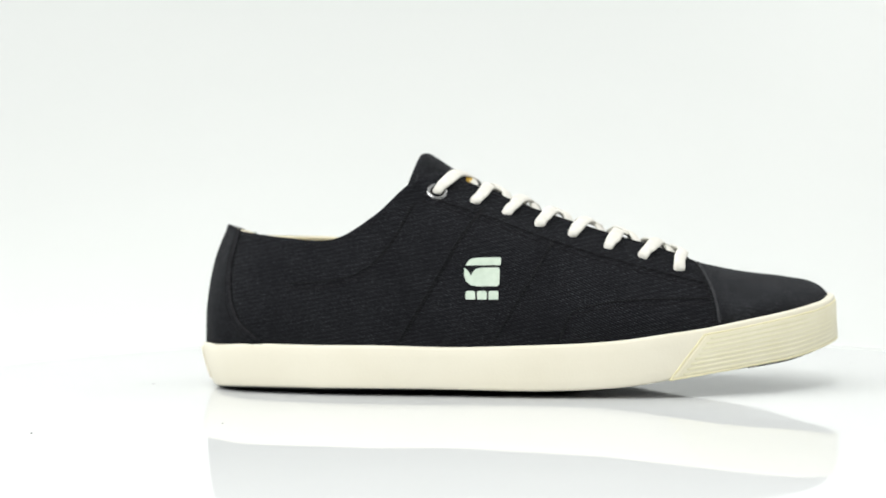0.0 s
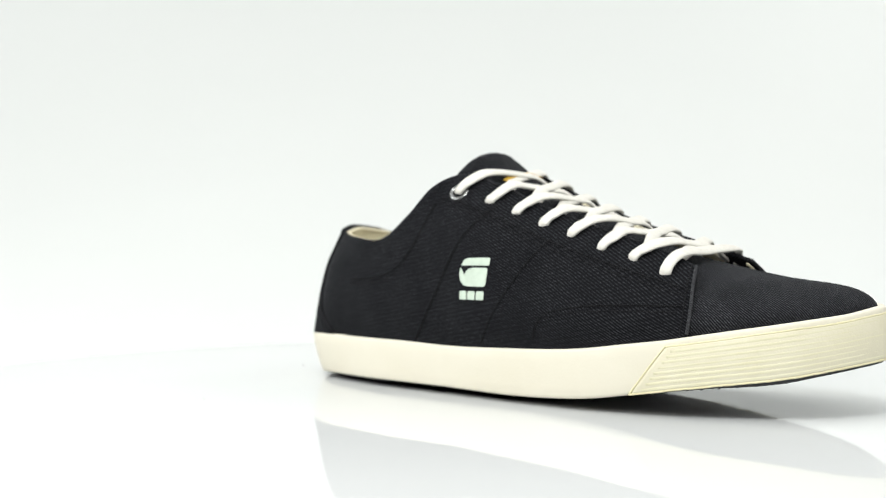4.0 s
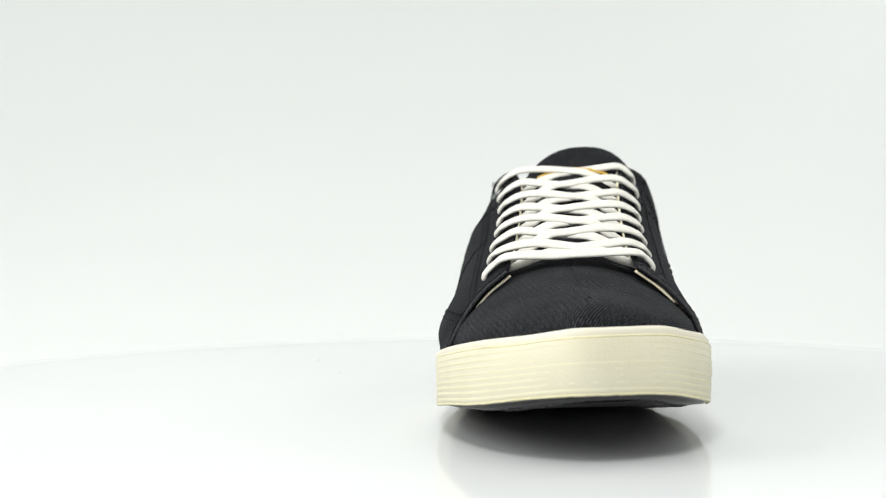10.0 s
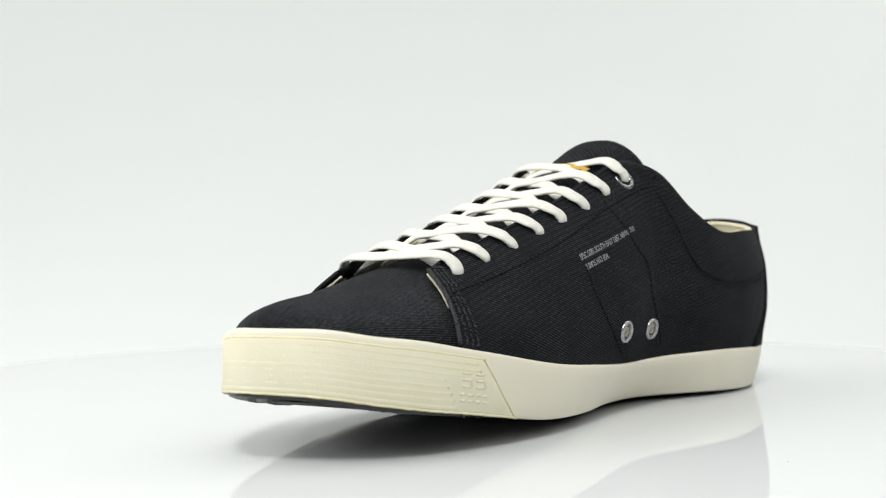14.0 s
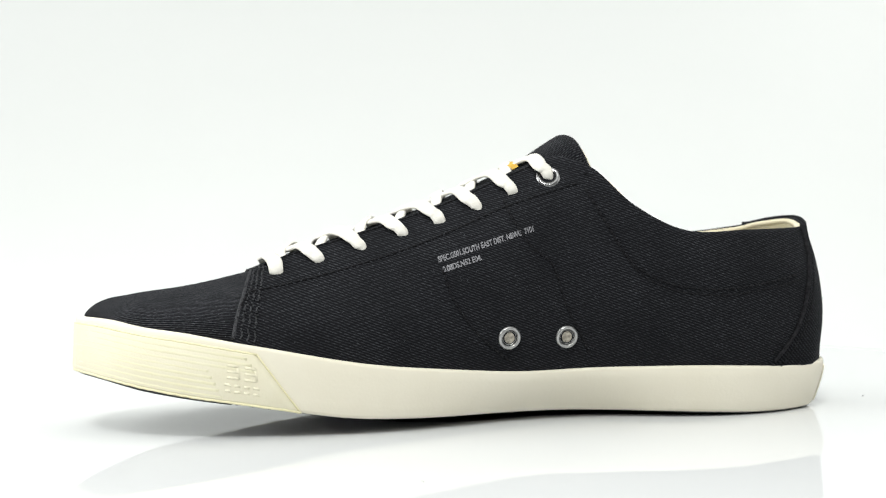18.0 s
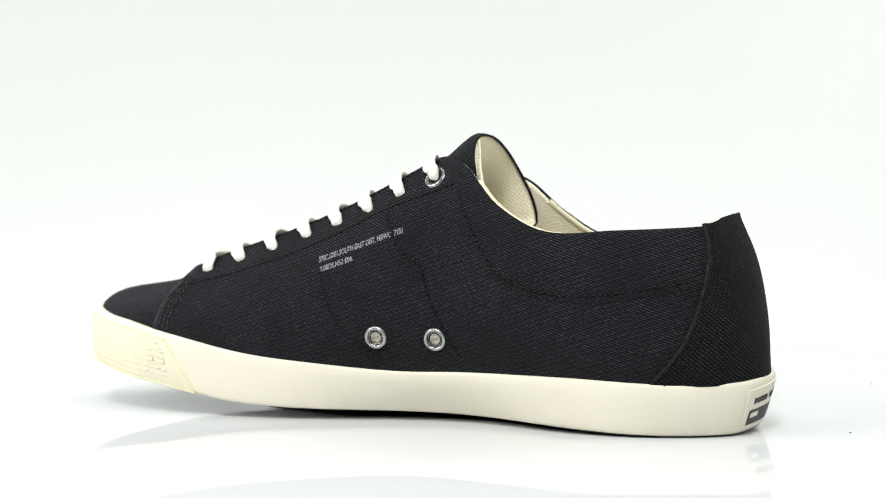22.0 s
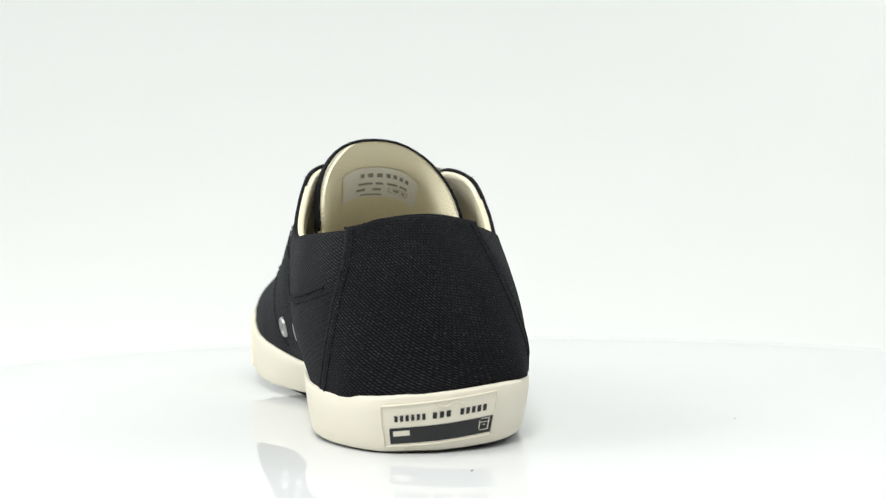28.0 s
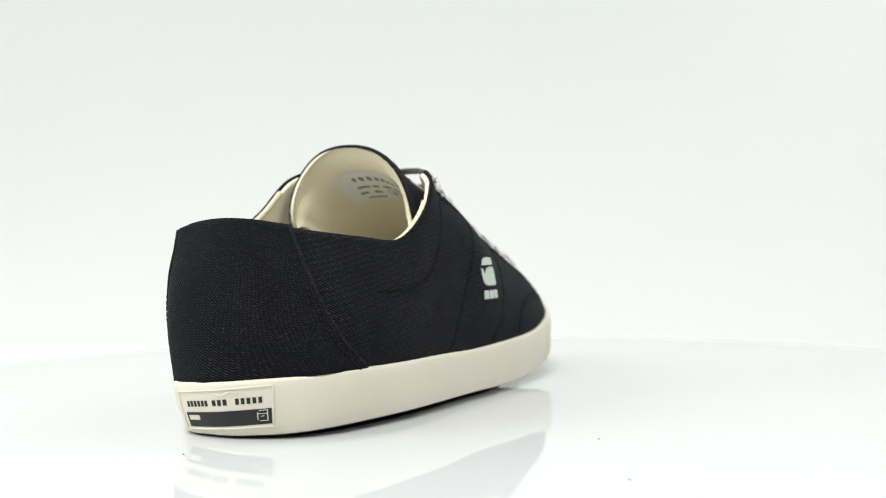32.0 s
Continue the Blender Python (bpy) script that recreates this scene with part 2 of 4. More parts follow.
# ---- the setting ----
def build_backdrop():
    """A white paper sweep: a floor that rises in a wide curve into the wall behind, closed round the camera."""
    prof = [(-3.0, -0.052)] + [(y, -0.052) for y in np.linspace(-2.0, 0.45, 8)]
    for k in range(1, 25):
        a = math.pi / 2 * k / 24
        prof.append((0.45 + 1.55 * math.sin(a), -0.052 + 1.55 * (1 - math.cos(a))))
    prof += [(2.0, 3.0)]
    verts, xs = [], np.linspace(-3.0, 3.0, 13)
    for y, z in prof:
        for x in xs:
            verts.append((x, y, z))
    ob = mesh_object("backdrop", verts, grid_faces(len(prof), len(xs)), BACKDROP)
    tagged(ob, "white seamless paper sweep behind the turntable", "backdrop", kind="structure")


def build_turntable():
    root = new("turntable")
    tagged(root, "round glossy white turntable disc carrying the sneaker", "turntable")
    radius, n = 0.318, 256
    prof = [(0.0, FLOOR), (0.12, FLOOR), (0.24, FLOOR), (radius - 0.0006, FLOOR), (radius - 0.0005, FLOOR), (radius - 0.0001, -0.0010), (radius, -0.0015), (radius, -0.008), (radius - 0.001, -0.0105), (0.10, -0.0105)]
    verts, faces = [(0, 0, FLOOR)], []
    for r, z in prof[1:]:
        for k in range(n):
            verts.append((r * math.cos(2 * math.pi * k / n), r * math.sin(2 * math.pi * k / n), z))
    faces += [(0, 1 + k, 1 + (k + 1) % n) for k in range(n)]
    faces += grid_faces(len(prof) - 1, n, 1, close_cols=True, flip=True)
    mesh_object("disc", verts, faces, GLOSS_WHITE, root, "white gloss acrylic disc")
    bm = bmesh.new()
    bmesh.ops.create_cone(bm, cap_ends=True, segments=48, radius1=0.13, radius2=0.11, depth=0.0415, matrix=Matrix.Translation((0, 0, -0.03125)))
    part("base", bm, BACKDROP, root, "white base of the turntable")
    rng = random.Random(4)
    turn = Matrix.Translation(HEEL) @ pose(0, 0, 0, 0, 0, TOE_OUT)
    for u, v, r in ((-28.5, -3.5, 0.55), (42.7, -126.6, 0.4), (-22.7, -152.2, 0.5), (-70, 60, 0.3), (330, 90, 0.35), (190, 130, 0.3)):
        bm = bmesh.new()
        bmesh.ops.create_icosphere(bm, subdivisions=1, radius=r * MM)
        for w in bm.verts:
            w.co *= rng.uniform(0.7, 1.25)
            w.co.z = max(w.co.z * 0.5, 0) + 0.00005
        ob = part("dust_speck", bm, DUST, root, "dark speck of dust")
        ob.matrix_local = turn @ Matrix.Translation((u * MM, v * MM, FLOOR))
    return root


# ---- the shoe's outline: along, across, height of the rubber's lower and upper edge ----
LATERAL = [(300.4, 2, 21.9, 42.3), (298.1, -10.4, 20.9, 41.1), (290.2, -22.1, 18.8, 38.8), (274.2, -36.3, 15.2, 36.2), (246.1, -49.1, 11.3, 31.3), (223, -54.4, 7.8, 28),
           (199, -57, 4.4, 24.9), (162, -56, 2.5, 22.7), (125, -52.4, 2.4, 21.8), (88.9, -49.5, 2.3, 22.2), (49.6, -44, 2, 22.4), (20.2, -36.9, 1.4, 22.3),
           (4.6, -24.7, 0.5, 21.6), (-2.2, -6, -0.2, 20.6)]
MEDIAL = [(-1.1, 9.1, -0.5, 19.6), (4.9, 22.3, -0.7, 18.8), (21.2, 32, -0.7, 18.2), (44.5, 37.3, -0.2, 18.8), (74.8, 35.7, 0.9, 19.7), (105, 32.1, 1.4, 19.4),
          (137, 34.5, 2.4, 19.4), (170, 41, 3.6, 22), (203, 45.2, 5.7, 26.2), (235.1, 44.2, 11, 32.5), (257.7, 40.4, 14.6, 36.8), (275.2, 33.8, 17.9, 39.6),
          (289.2, 22.8, 20.9, 42.0)]
LOOP = spline(LATERAL + MEDIAL, 12, closed=True)
NL = len(LOOP)
_t = np.roll(LOOP[:, :2], -1, axis=0) - np.roll(LOOP[:, :2], 1, axis=0)
OUT = np.stack([-_t[:, 1], _t[:, 0]], 1)
OUT /= np.linalg.norm(OUT, axis=1, keepdims=True)
if (OUT * (LOOP[:, :2] - np.array([150, -5]))).sum() < 0:
    OUT = -OUT


def loop_at(s):
    """The outline and its outward way at a fractional place on the loop (0 at the toe's tip, growing along the lateral side)."""
    s %= NL
    i, f = int(s), s - int(s)
    j = (i + 1) % NL
    o = OUT[i] * (1 - f) + OUT[j] * f
    return LOOP[i] * (1 - f) + LOOP[j] * f, o / np.linalg.norm(o)


def place_on_loop(u, medial):
    """The place on the loop at the length u, on the medial or lateral side."""
    rear = 14 * 12 - 4
    span = range(rear, NL) if medial else range(0, rear)
    best = min(span, key=lambda i: abs(LOOP[i, 0] - u))
    a, b = LOOP[best], LOOP[(best + 1) % NL]
    f = (u - a[0]) / (b[0] - a[0]) if abs(b[0] - a[0]) > 1e-6 else 0.0
    return best + min(max(f, -1.0), 1.0)


def band(s, h, off=0.0):
    """A point on the rubber band's face: h from 0 at its lower to 1 at its upper edge, off: millimetres proud."""
    p, o = loop_at(s)
    heel = max(0.0, 1 - max(p[0], 0) / 70.0)
    lean = 5.0 * heel ** 1.3 + 0.6 - 1.3 * max(0.0, (p[0] - 230) / 70.0)
    if p[1] > 10:   # the arch is undercut on its medial side
        lean += 9.0 * math.exp(-((p[0] - 118) / 42.0) ** 2)
    inset = lean * (1 - h) ** 1.5
    low = p[2] + 0.6 * min(1.0, max(0.0, (175 - p[0]) / 60.0))   # a sliver of the black outsole shows below it from heel to arch
    w = low + (p[3] - low) * h
    return np.array([p[0] + o[0] * (off - inset), p[1] + o[1] * (off - inset), w])


# ---- sole ----
def build_sole(shoe):
    # cream band: section from the inner top edge over the face to the inner lower edge
    section = [(-5.0, 0.97), (-1.6, 1.0), (-0.7, 0.995), (-0.2, 0.97), (0.0, 0.93), (0.1, 0.75), (0.1, 0.5), (0.05, 0.25), (0.0, 0.07), (-0.25, 0.025), (-0.9, 0.0), (-9.0, 0.0)]
    verts = []
    for off, h in section:
        for i in range(NL):
            wob = 0.12 * math.sin(i * 0.31) * (1 if h > 0.9 else 0.3)
            q = band(i, h, off)
            q[2] += wob
            verts.append(q)
    sole = mesh_object("foxing_band", np.array(verts) * MM, grid_faces(len(section), NL, close_cols=True, flip=True), RUBBER, shoe, "smooth cream rubber foxing band")

    # black outsole under it: a rim set back from the band, and a tread plate that meets the disc from heel to ball
    depth = lambda inset: float(np.interp(inset, (1.2, 2.0, 3.2, 7.0, 12.0, 22.0), (-0.2, -0.45, -0.65, -1.0, -1.3, -1.4)))
    thick = lambda u: 1.0 + 1.2 * min(1.0, max(0.0, (u - 240) / 34.0))   # the rubber is thicker under the toe's tip
    verts, rings = [], [(-1.1, 1.2, 0.0), (-1.2, depth(1.2), 0.0), (-2.0, depth(2.0), 0.0), (-3.2, depth(3.2), 0.0), (-7.0, depth(7.0), 0.10), (-12.0, depth(12.0), 0.28), (-22.0, depth(22.0), 0.32)]
    for off, dz, drop in rings:
        for i in range(NL):
            u = band(i, 0.0)[0]
            arch = min(1.0, max(0.0, (u - 70) / 30)) * min(1.0, max(0.0, (245 - u) / 30))
            q = band(i, 0.0, off - 4.5 * arch)
            low = max(q[2] + dz * (thick(u) if dz < 0 else 1.0), -0.8) + 0.8
            rest = min(1.0, max(0.0, (q[0] - 145) / 50.0))
            q[2] = low * (rest + (1 - rest) * (1 - min(1.0, drop * 3.4))) - 0.8
            verts.append(q)
    outsole = mesh_object("outsole", np.array(verts) * MM, grid_faces(len(rings), NL, close_cols=True, flip=True), OUTSOLE, shoe, "black rubber outsole curving up at the toe")
    # plate that closes the outsole
    n, rows = 40, []
    for k in range(n):
        u = 8 + (286 - 8) * k / (n - 1)
        a, b = band(place_on_loop(u, False), 0, -8), band(place_on_loop(u, True), 0, -8)
        rest = min(1.0, max(0.0, (u - 145) / 50.0))
        rows.append([a + (b - a) * f for f in np.linspace(0, 1, 9)])
        for q in rows[-1]:
            q[2] = max(q[2] + 0.75 - 1.1 * thick(u), 0.0) * rest - 0.75
    g = np.array(rows)
    mesh_object("tread_plate", g.reshape(-1, 3) * MM, grid_faces(n, 9, flip=True), OUTSOLE, outsole)
    # tread ridges that follow the toe
    for ring, (inset, lo, hi) in enumerate(((2.0, -44, 44), (3.1, -43, 43), (4.2, -42, 42), (5.3, -41, 41), (6.4, -40, 40), (12.5, -30, 30))):
        path = []
        for s in np.linspace(lo, hi, 50):
            q = band(s, 0.0, -inset)
            q[2] += depth(inset) * thick(q[0]) - 0.05
            path.append(q)
        cord("tread_ridge", path, 0.32, 0.32, OUTSOLE, outsole, sides=6)
    # short square lugs set along the toe's edge, with a second row behind them
    for first, deep, drop, count in ((7.4, 3.2, 0.45, 38), (14.0, 4.0, 0.7, 26)):
        for k in range(count):
            s = -50 + 100 * k / (count - 1.0)
            q, r = band(s, 0.0, -first), band(s, 0.0, -first - deep)
            e = (band(s + 0.4, 0.0, -first) - band(s - 0.4, 0.0, -first))
            e *= 0.55 / np.linalg.norm(e)
            verts = [p + x * e + [0, 0, z + depth(first) * thick(q[0])] for z in (0.8, -drop) for p in (q, r) for x in (-1, 1)]
            mesh_object("tread_lug", np.array(verts) * MM, [(0, 1, 3, 2), (4, 6, 7, 5), (0, 4, 5, 1), (2, 3, 7, 6), (0, 2, 6, 4), (1, 5, 7, 3)], OUTSOLE, outsole, smooth=False)

    # ribbed bumper round the toe
    end_l, end_m = lambda h: place_on_loop(220.0 + 15.0 * h / 0.86, False), lambda h: place_on_loop(219.0 + 15.2 * h / 0.86, True) - NL
    hs, cols = [0.0, 0.02, 0.06, 0.5, 0.83, 0.86, 0.87], 150
    offs = [-0.6, 0.35, 0.7, 0.7, 0.7, 0.45, -0.3]
    rows = []
    for h, off in zip(hs, offs):
        a, b = end_m(h), end_l(h)
        row = [band(a + (b - a) * k / (cols - 1), h, off) for k in range(cols)]
        row[0], row[-1] = band(a, h, -0.3), band(b, h, -0.3)
        rows.append(row)
    g = np.array(rows)
    bumper = mesh_object("toe_bumper", g.reshape(-1, 3) * MM, grid_faces(len(hs), cols), BUMPER, shoe, "ribbed yellowish cream rubber toe bumper")
    rng = random.Random(7)
    for k in range(8):
        h = 0.085 + 0.098 * k
        a, b = end_m(h) + 2.2, end_l(h) - 2.2
        if k < 5:
            a += 9
        path, normals = [], []
        for s in np.linspace(a, b, 120):
            path.append(band(s, h + rng.uniform(-0.002, 0.002), 0.62))
            o = loop_at(s)[1]
            normals.append((o[0], o[1], 0.0))
        cord("rib", path, 0.62, 0.09, RIB, bumper, normals=normals, sides=8)
    for h, off, name in ((0.868, 0.25, "upper_lip"), (0.012, 0.3, "lower_lip")):
        a, b = end_m(h), end_l(h)
        path = [band(s, h + rng.uniform(-0.004, 0.004), off) for s in np.linspace(a, b, 130)]
        cord(name, path, 0.42, 0.42, GLUE, bumper, "thin yellowed moulding line", sides=6)
    for f in (end_l, end_m):
        path = [band(f(h), h, 0.15) for h in np.linspace(0.0, 0.87, 14)]
        cord("end_lip", path, 0.35, 0.35, GLUE, bumper, "thin yellowed moulding line", sides=6)
    # low embossed mark at the bumper's medial end: two figures over a row of small bars
    def embossed(du, h0, h1, width):
        s0, s1 = place_on_loop(du, True), place_on_loop(du + width, True)
        path = [band(s0, h0, 0.62), band((s0 + s1) / 2, (h0 + h1) / 2, 0.62), band(s1, h1, 0.62)]
        o = loop_at(s0)[1]
        cord("embossed_mark", path, 0.5, 0.26, BUMPER, bumper, normals=[(o[0], o[1], 0)] * 3, sides=6)
    for du in (234.5, 240.5):
        embossed(du, 0.62, 0.62, 4.2)
        embossed(du, 0.52, 0.52, 4.2)
        embossed(du, 0.42, 0.42, 4.2)
        embossed(du, 0.42, 0.62, 0.3)
    for du in (233.5, 236.8, 240.1, 243.4):
        embossed(du, 0.30, 0.30, 2.2)
        embossed(du, 0.20, 0.20, 2.2)
    build_heel_patch(shoe)


def build_heel_patch(shoe):
    """The raised rubber label at the heel: a printed black bar, a pale tab on it, a line mark and a row of lettering bars."""
    # arc from the medial to the lateral side, by distance across
    def s_at(v):
        span = range(14 * 12 - 24, 14 * 12 + 30)
        best = min((i for i in span if LOOP[i % NL, 0] < 30), key=lambda i: abs(LOOP[i % NL, 1] - v))
        a, b = LOOP[best % NL, 1], LOOP[(best + 1) % NL, 1]
        return best + (v - a) / (b - a)
    # the print climbs a little towards the lateral side
    def rise(h, v):
        return h - 0.03 + 0.075 * (17 - v) / 36.5
    def plate(name, v0, v1, h0, h1, off, mat, parent, label="", cols=24, thick=0.5):
        g = []
        for h in (h0, h0, (h0 + h1) / 2, h1, h1):
            g.append([band(s_at(v), rise(h, v), off) for v in np.linspace(v0, v1, cols)])
        g = np.array(g)
        for i, row in ((0, g[0]), (4, g[4])):
            for j, v in enumerate(np.linspace(v0, v1, cols)):
                row[j] = band(s_at(v), rise(h0 if i == 0 else h1, v), off - thick)
        g = np.concatenate([[g[1] * 0 + g[0]], g[1:]])
        left = np.array([[band(s_at(v0), rise(h, v0), off - thick)] for h in (h0, h0, (h0 + h1) / 2, h1, h1)])
        right = np.array([[band(s_at(v1), rise(h, v1), off - thick)] for h in (h0, h0, (h0 + h1) / 2, h1, h1)])
        g = np.concatenate([left, g, right], axis=1)
        return mesh_object(name, g.reshape(-1, 3) * MM, grid_faces(*g.shape[:2], flip=True), mat, parent, label, smooth=False)
    patch = plate("heel_patch", 19.6, -20.6, 0.12, 0.86, 0.45, RUBBER, shoe, "raised cream rubber heel label with black print")
    for h in (0.13, 0.85):
        path = [band(s_at(v), rise(h, v), 0.5) for v in np.linspace(19.2, -20.2, 30)]
        cord("patch_border", path, 0.35, 0.3, RUBBER, patch, sides=6)
    for v in (19.2, -20.2):
        path = [band(s_at(v), rise(h, v), 0.5) for h in np.linspace(0.13, 0.85, 8)]
        cord("patch_border", path, 0.35, 0.3, RUBBER, patch, sides=6)
    # a low fold where the rubber has creased over the lettering
    path = [band(s_at(v), rise(0.77 + 0.03 * math.sin(v * 0.9), v), 0.42) for v in np.linspace(1.5, -8.0, 16)]
    cord("crease", path, 0.3, 0.22, RUBBER, patch, sides=6)
    plate("printed_bar", 16.9, -19.6, 0.175, 0.455, 0.55, INK, patch, "black printed bar")
    plate("pale_tab", 15.7, 10.2, 0.31, 0.40, 0.66, RUBBER, patch, "small cream tab in the black bar", 6)
    # outlined mark at the bar's end
    for v0, v1, h0, h1 in ((-15.2, -18.3, 0.425, 0.435), (-14.6, -18.3, 0.365, 0.375), (-15.2, -18.3, 0.235, 0.245), (-18.0, -18.3, 0.235, 0.435), (-14.5, -14.8, 0.265, 0.405), (-15.8, -17.0, 0.32, 0.33)):
        plate("outlined_mark", v0, v1, h0, h1, 0.66, RUBBER, patch, "", 4)
    # lettering stands as plain bars: three words
    for first, last, count in ((15.0, 4.8, 6), (2.6, -3.8, 3), (-7.0, -16.8, 5)):
        step = (first - last) / (count - 0.28)
        for k in range(count):
            v = first - step * k
            plate("lettering_bar", v, v - step * 0.6, 0.563, 0.67, 0.56, INK, patch, "", 3)


# ---- upper: four curves on each side, from the rubber's edge to the collar and lace edge ----
SIDE_M = [((240.6, 36.9, 43), (237.6, 28.9, 52), (235.1, 19.5, 59)), ((222, 40.5, 40), (221, 28, 55.5), (220, 17.5, 64.5)),
          ((195, 40.5, 41), (193, 29.5, 60.5), (190, 17, 73.5)), ((165, 39, 40), (163, 32.5, 65), (160, 17, 84)), ((138, 37, 40), (137, 33.5, 72), (135, 17.5, 95)),
          ((115, 33.9, 42), (117, 31.9, 76), (118, 19, 101.5)), ((98, 35.4, 42), (101, 35.5, 72), (105, 29.1, 97)), ((83, 38.1, 40), (86, 38.7, 62), (90, 35.6, 82)),
          ((66, 39.4, 37), (68, 40.0, 56), (70, 38.2, 72))]
BACK_M = [((45, 39, 36), (46, 39.0, 55), (45, 35.8, 72)), ((23, 33.6, 36), (21.5, 32.8, 56), (17.6, 26.8, 73)), ((6.9, 23, 38), (8.6, 21.7, 58), (12.1, 17.2, 75.5))]
HEEL_MID = [((0.7, 1.5, 40), (3.7, 2.5, 60), (9.9, 4.1, 77))]
BACK_L = [((8.8, -22.0, 38), (11.6, -16.2, 58), (15.4, -7.4, 76.2)), ((24.5, -35.6, 37), (24.3, -30.3, 56), (23, -18.6, 74)),
          ((45, -41.6, 37), (46, -38.2, 55), (46, -32.3, 71))]
SIDE_L = [((66, -45.1, 38), (68, -42.6, 56), (70, -38.9, 70)), ((83, -46.2, 39), (86, -44.6, 61), (90, -41.6, 81)), ((98, -48, 40), (101, -45, 70), (105, -39.1, 94.7)),
          ((115, -49.7, 40), (116, -45.9, 74), (118, -30.5, 99.8)), ((138, -53.6, 40), (137, -47.6, 70), (135, -26.5, 94)),
          ((165, -54.2, 38), (163, -44.5, 63.5), (160, -26, 83.5)), ((195, -54.3, 38), (193, -40.5, 59), (190, -26, 73)),
          ((222, -51, 38), (221, -37, 54.5), (220, -26.5, 63.5)), ((241.1, -42.4, 41), (238.6, -35.9, 50), (235.1, -27, 57.5))]
BASE_U = [243, 222, 195, 165, 138, 115, 97, 82, 65, 45, 25, 9]


def quarter_grid():
    """The cloth side panel from the medial toe seam round the heel to the lateral toe seam: rows up, columns along."""
    spots = [place_on_loop(u, True) for u in BASE_U]
    spots += [14 * 12 - 6]
    spots += [place_on_loop(u, False) for u in reversed(BASE_U)]
    curves = SIDE_M + BACK_M + HEEL_MID + BACK_L + SIDE_L
    foot, base = [], []
    for s in spots:
        p, o = loop_at(s)
        base.append((p[0] - o[0] * 2.4, p[1] - o[1] * 2.4, p[3] - 0.5))
        foot.append((p[0] - o[0] * 3.4, p[1] - o[1] * 3.4, p[3] - 5.5))
    rows = [spline(foot, 8), spline(base, 8)] + [spline([c[k] for c in curves], 8) for k in range(3)]
    rows = np.array(rows)
    cols = [np.concatenate([spline(rows[:2, j], 2)[:-1], spline(rows[1:, j], 8)]) for j in range(rows.shape[1])]
    return np.array(cols).transpose(1, 0, 2)


Q = quarter_grid()
QN = grid_normals(Q)
if (QN[5, 20] * np.array([0, 1, 0])).sum() < 0:
    Q = Q[:, ::-1]
    QN = grid_normals(Q)
ROWS, COLS = Q.shape[:2]
_faces = grid_faces(ROWS, COLS)
SKIN = BVHTree.FromPolygons([Vector(v) for v in (Q + QN * 0.75).reshape(-1, 3)], _faces)


def on_side(u, w, side):
    """The point and outward normal of the cloth at that length and height, on the medial (1) or lateral (-1) side."""
    hit, normal, _, _ = SKIN.ray_cast(Vector((u, 120 * side, w)), Vector((0, -side, 0)), 110)
    if hit is None:
        hit, normal, _, _ = SKIN.find_nearest(Vector((u, 40 * side, w)))
    if normal.y * side < 0:
        normal = -normal
    return np.array(hit), np.array(normal)


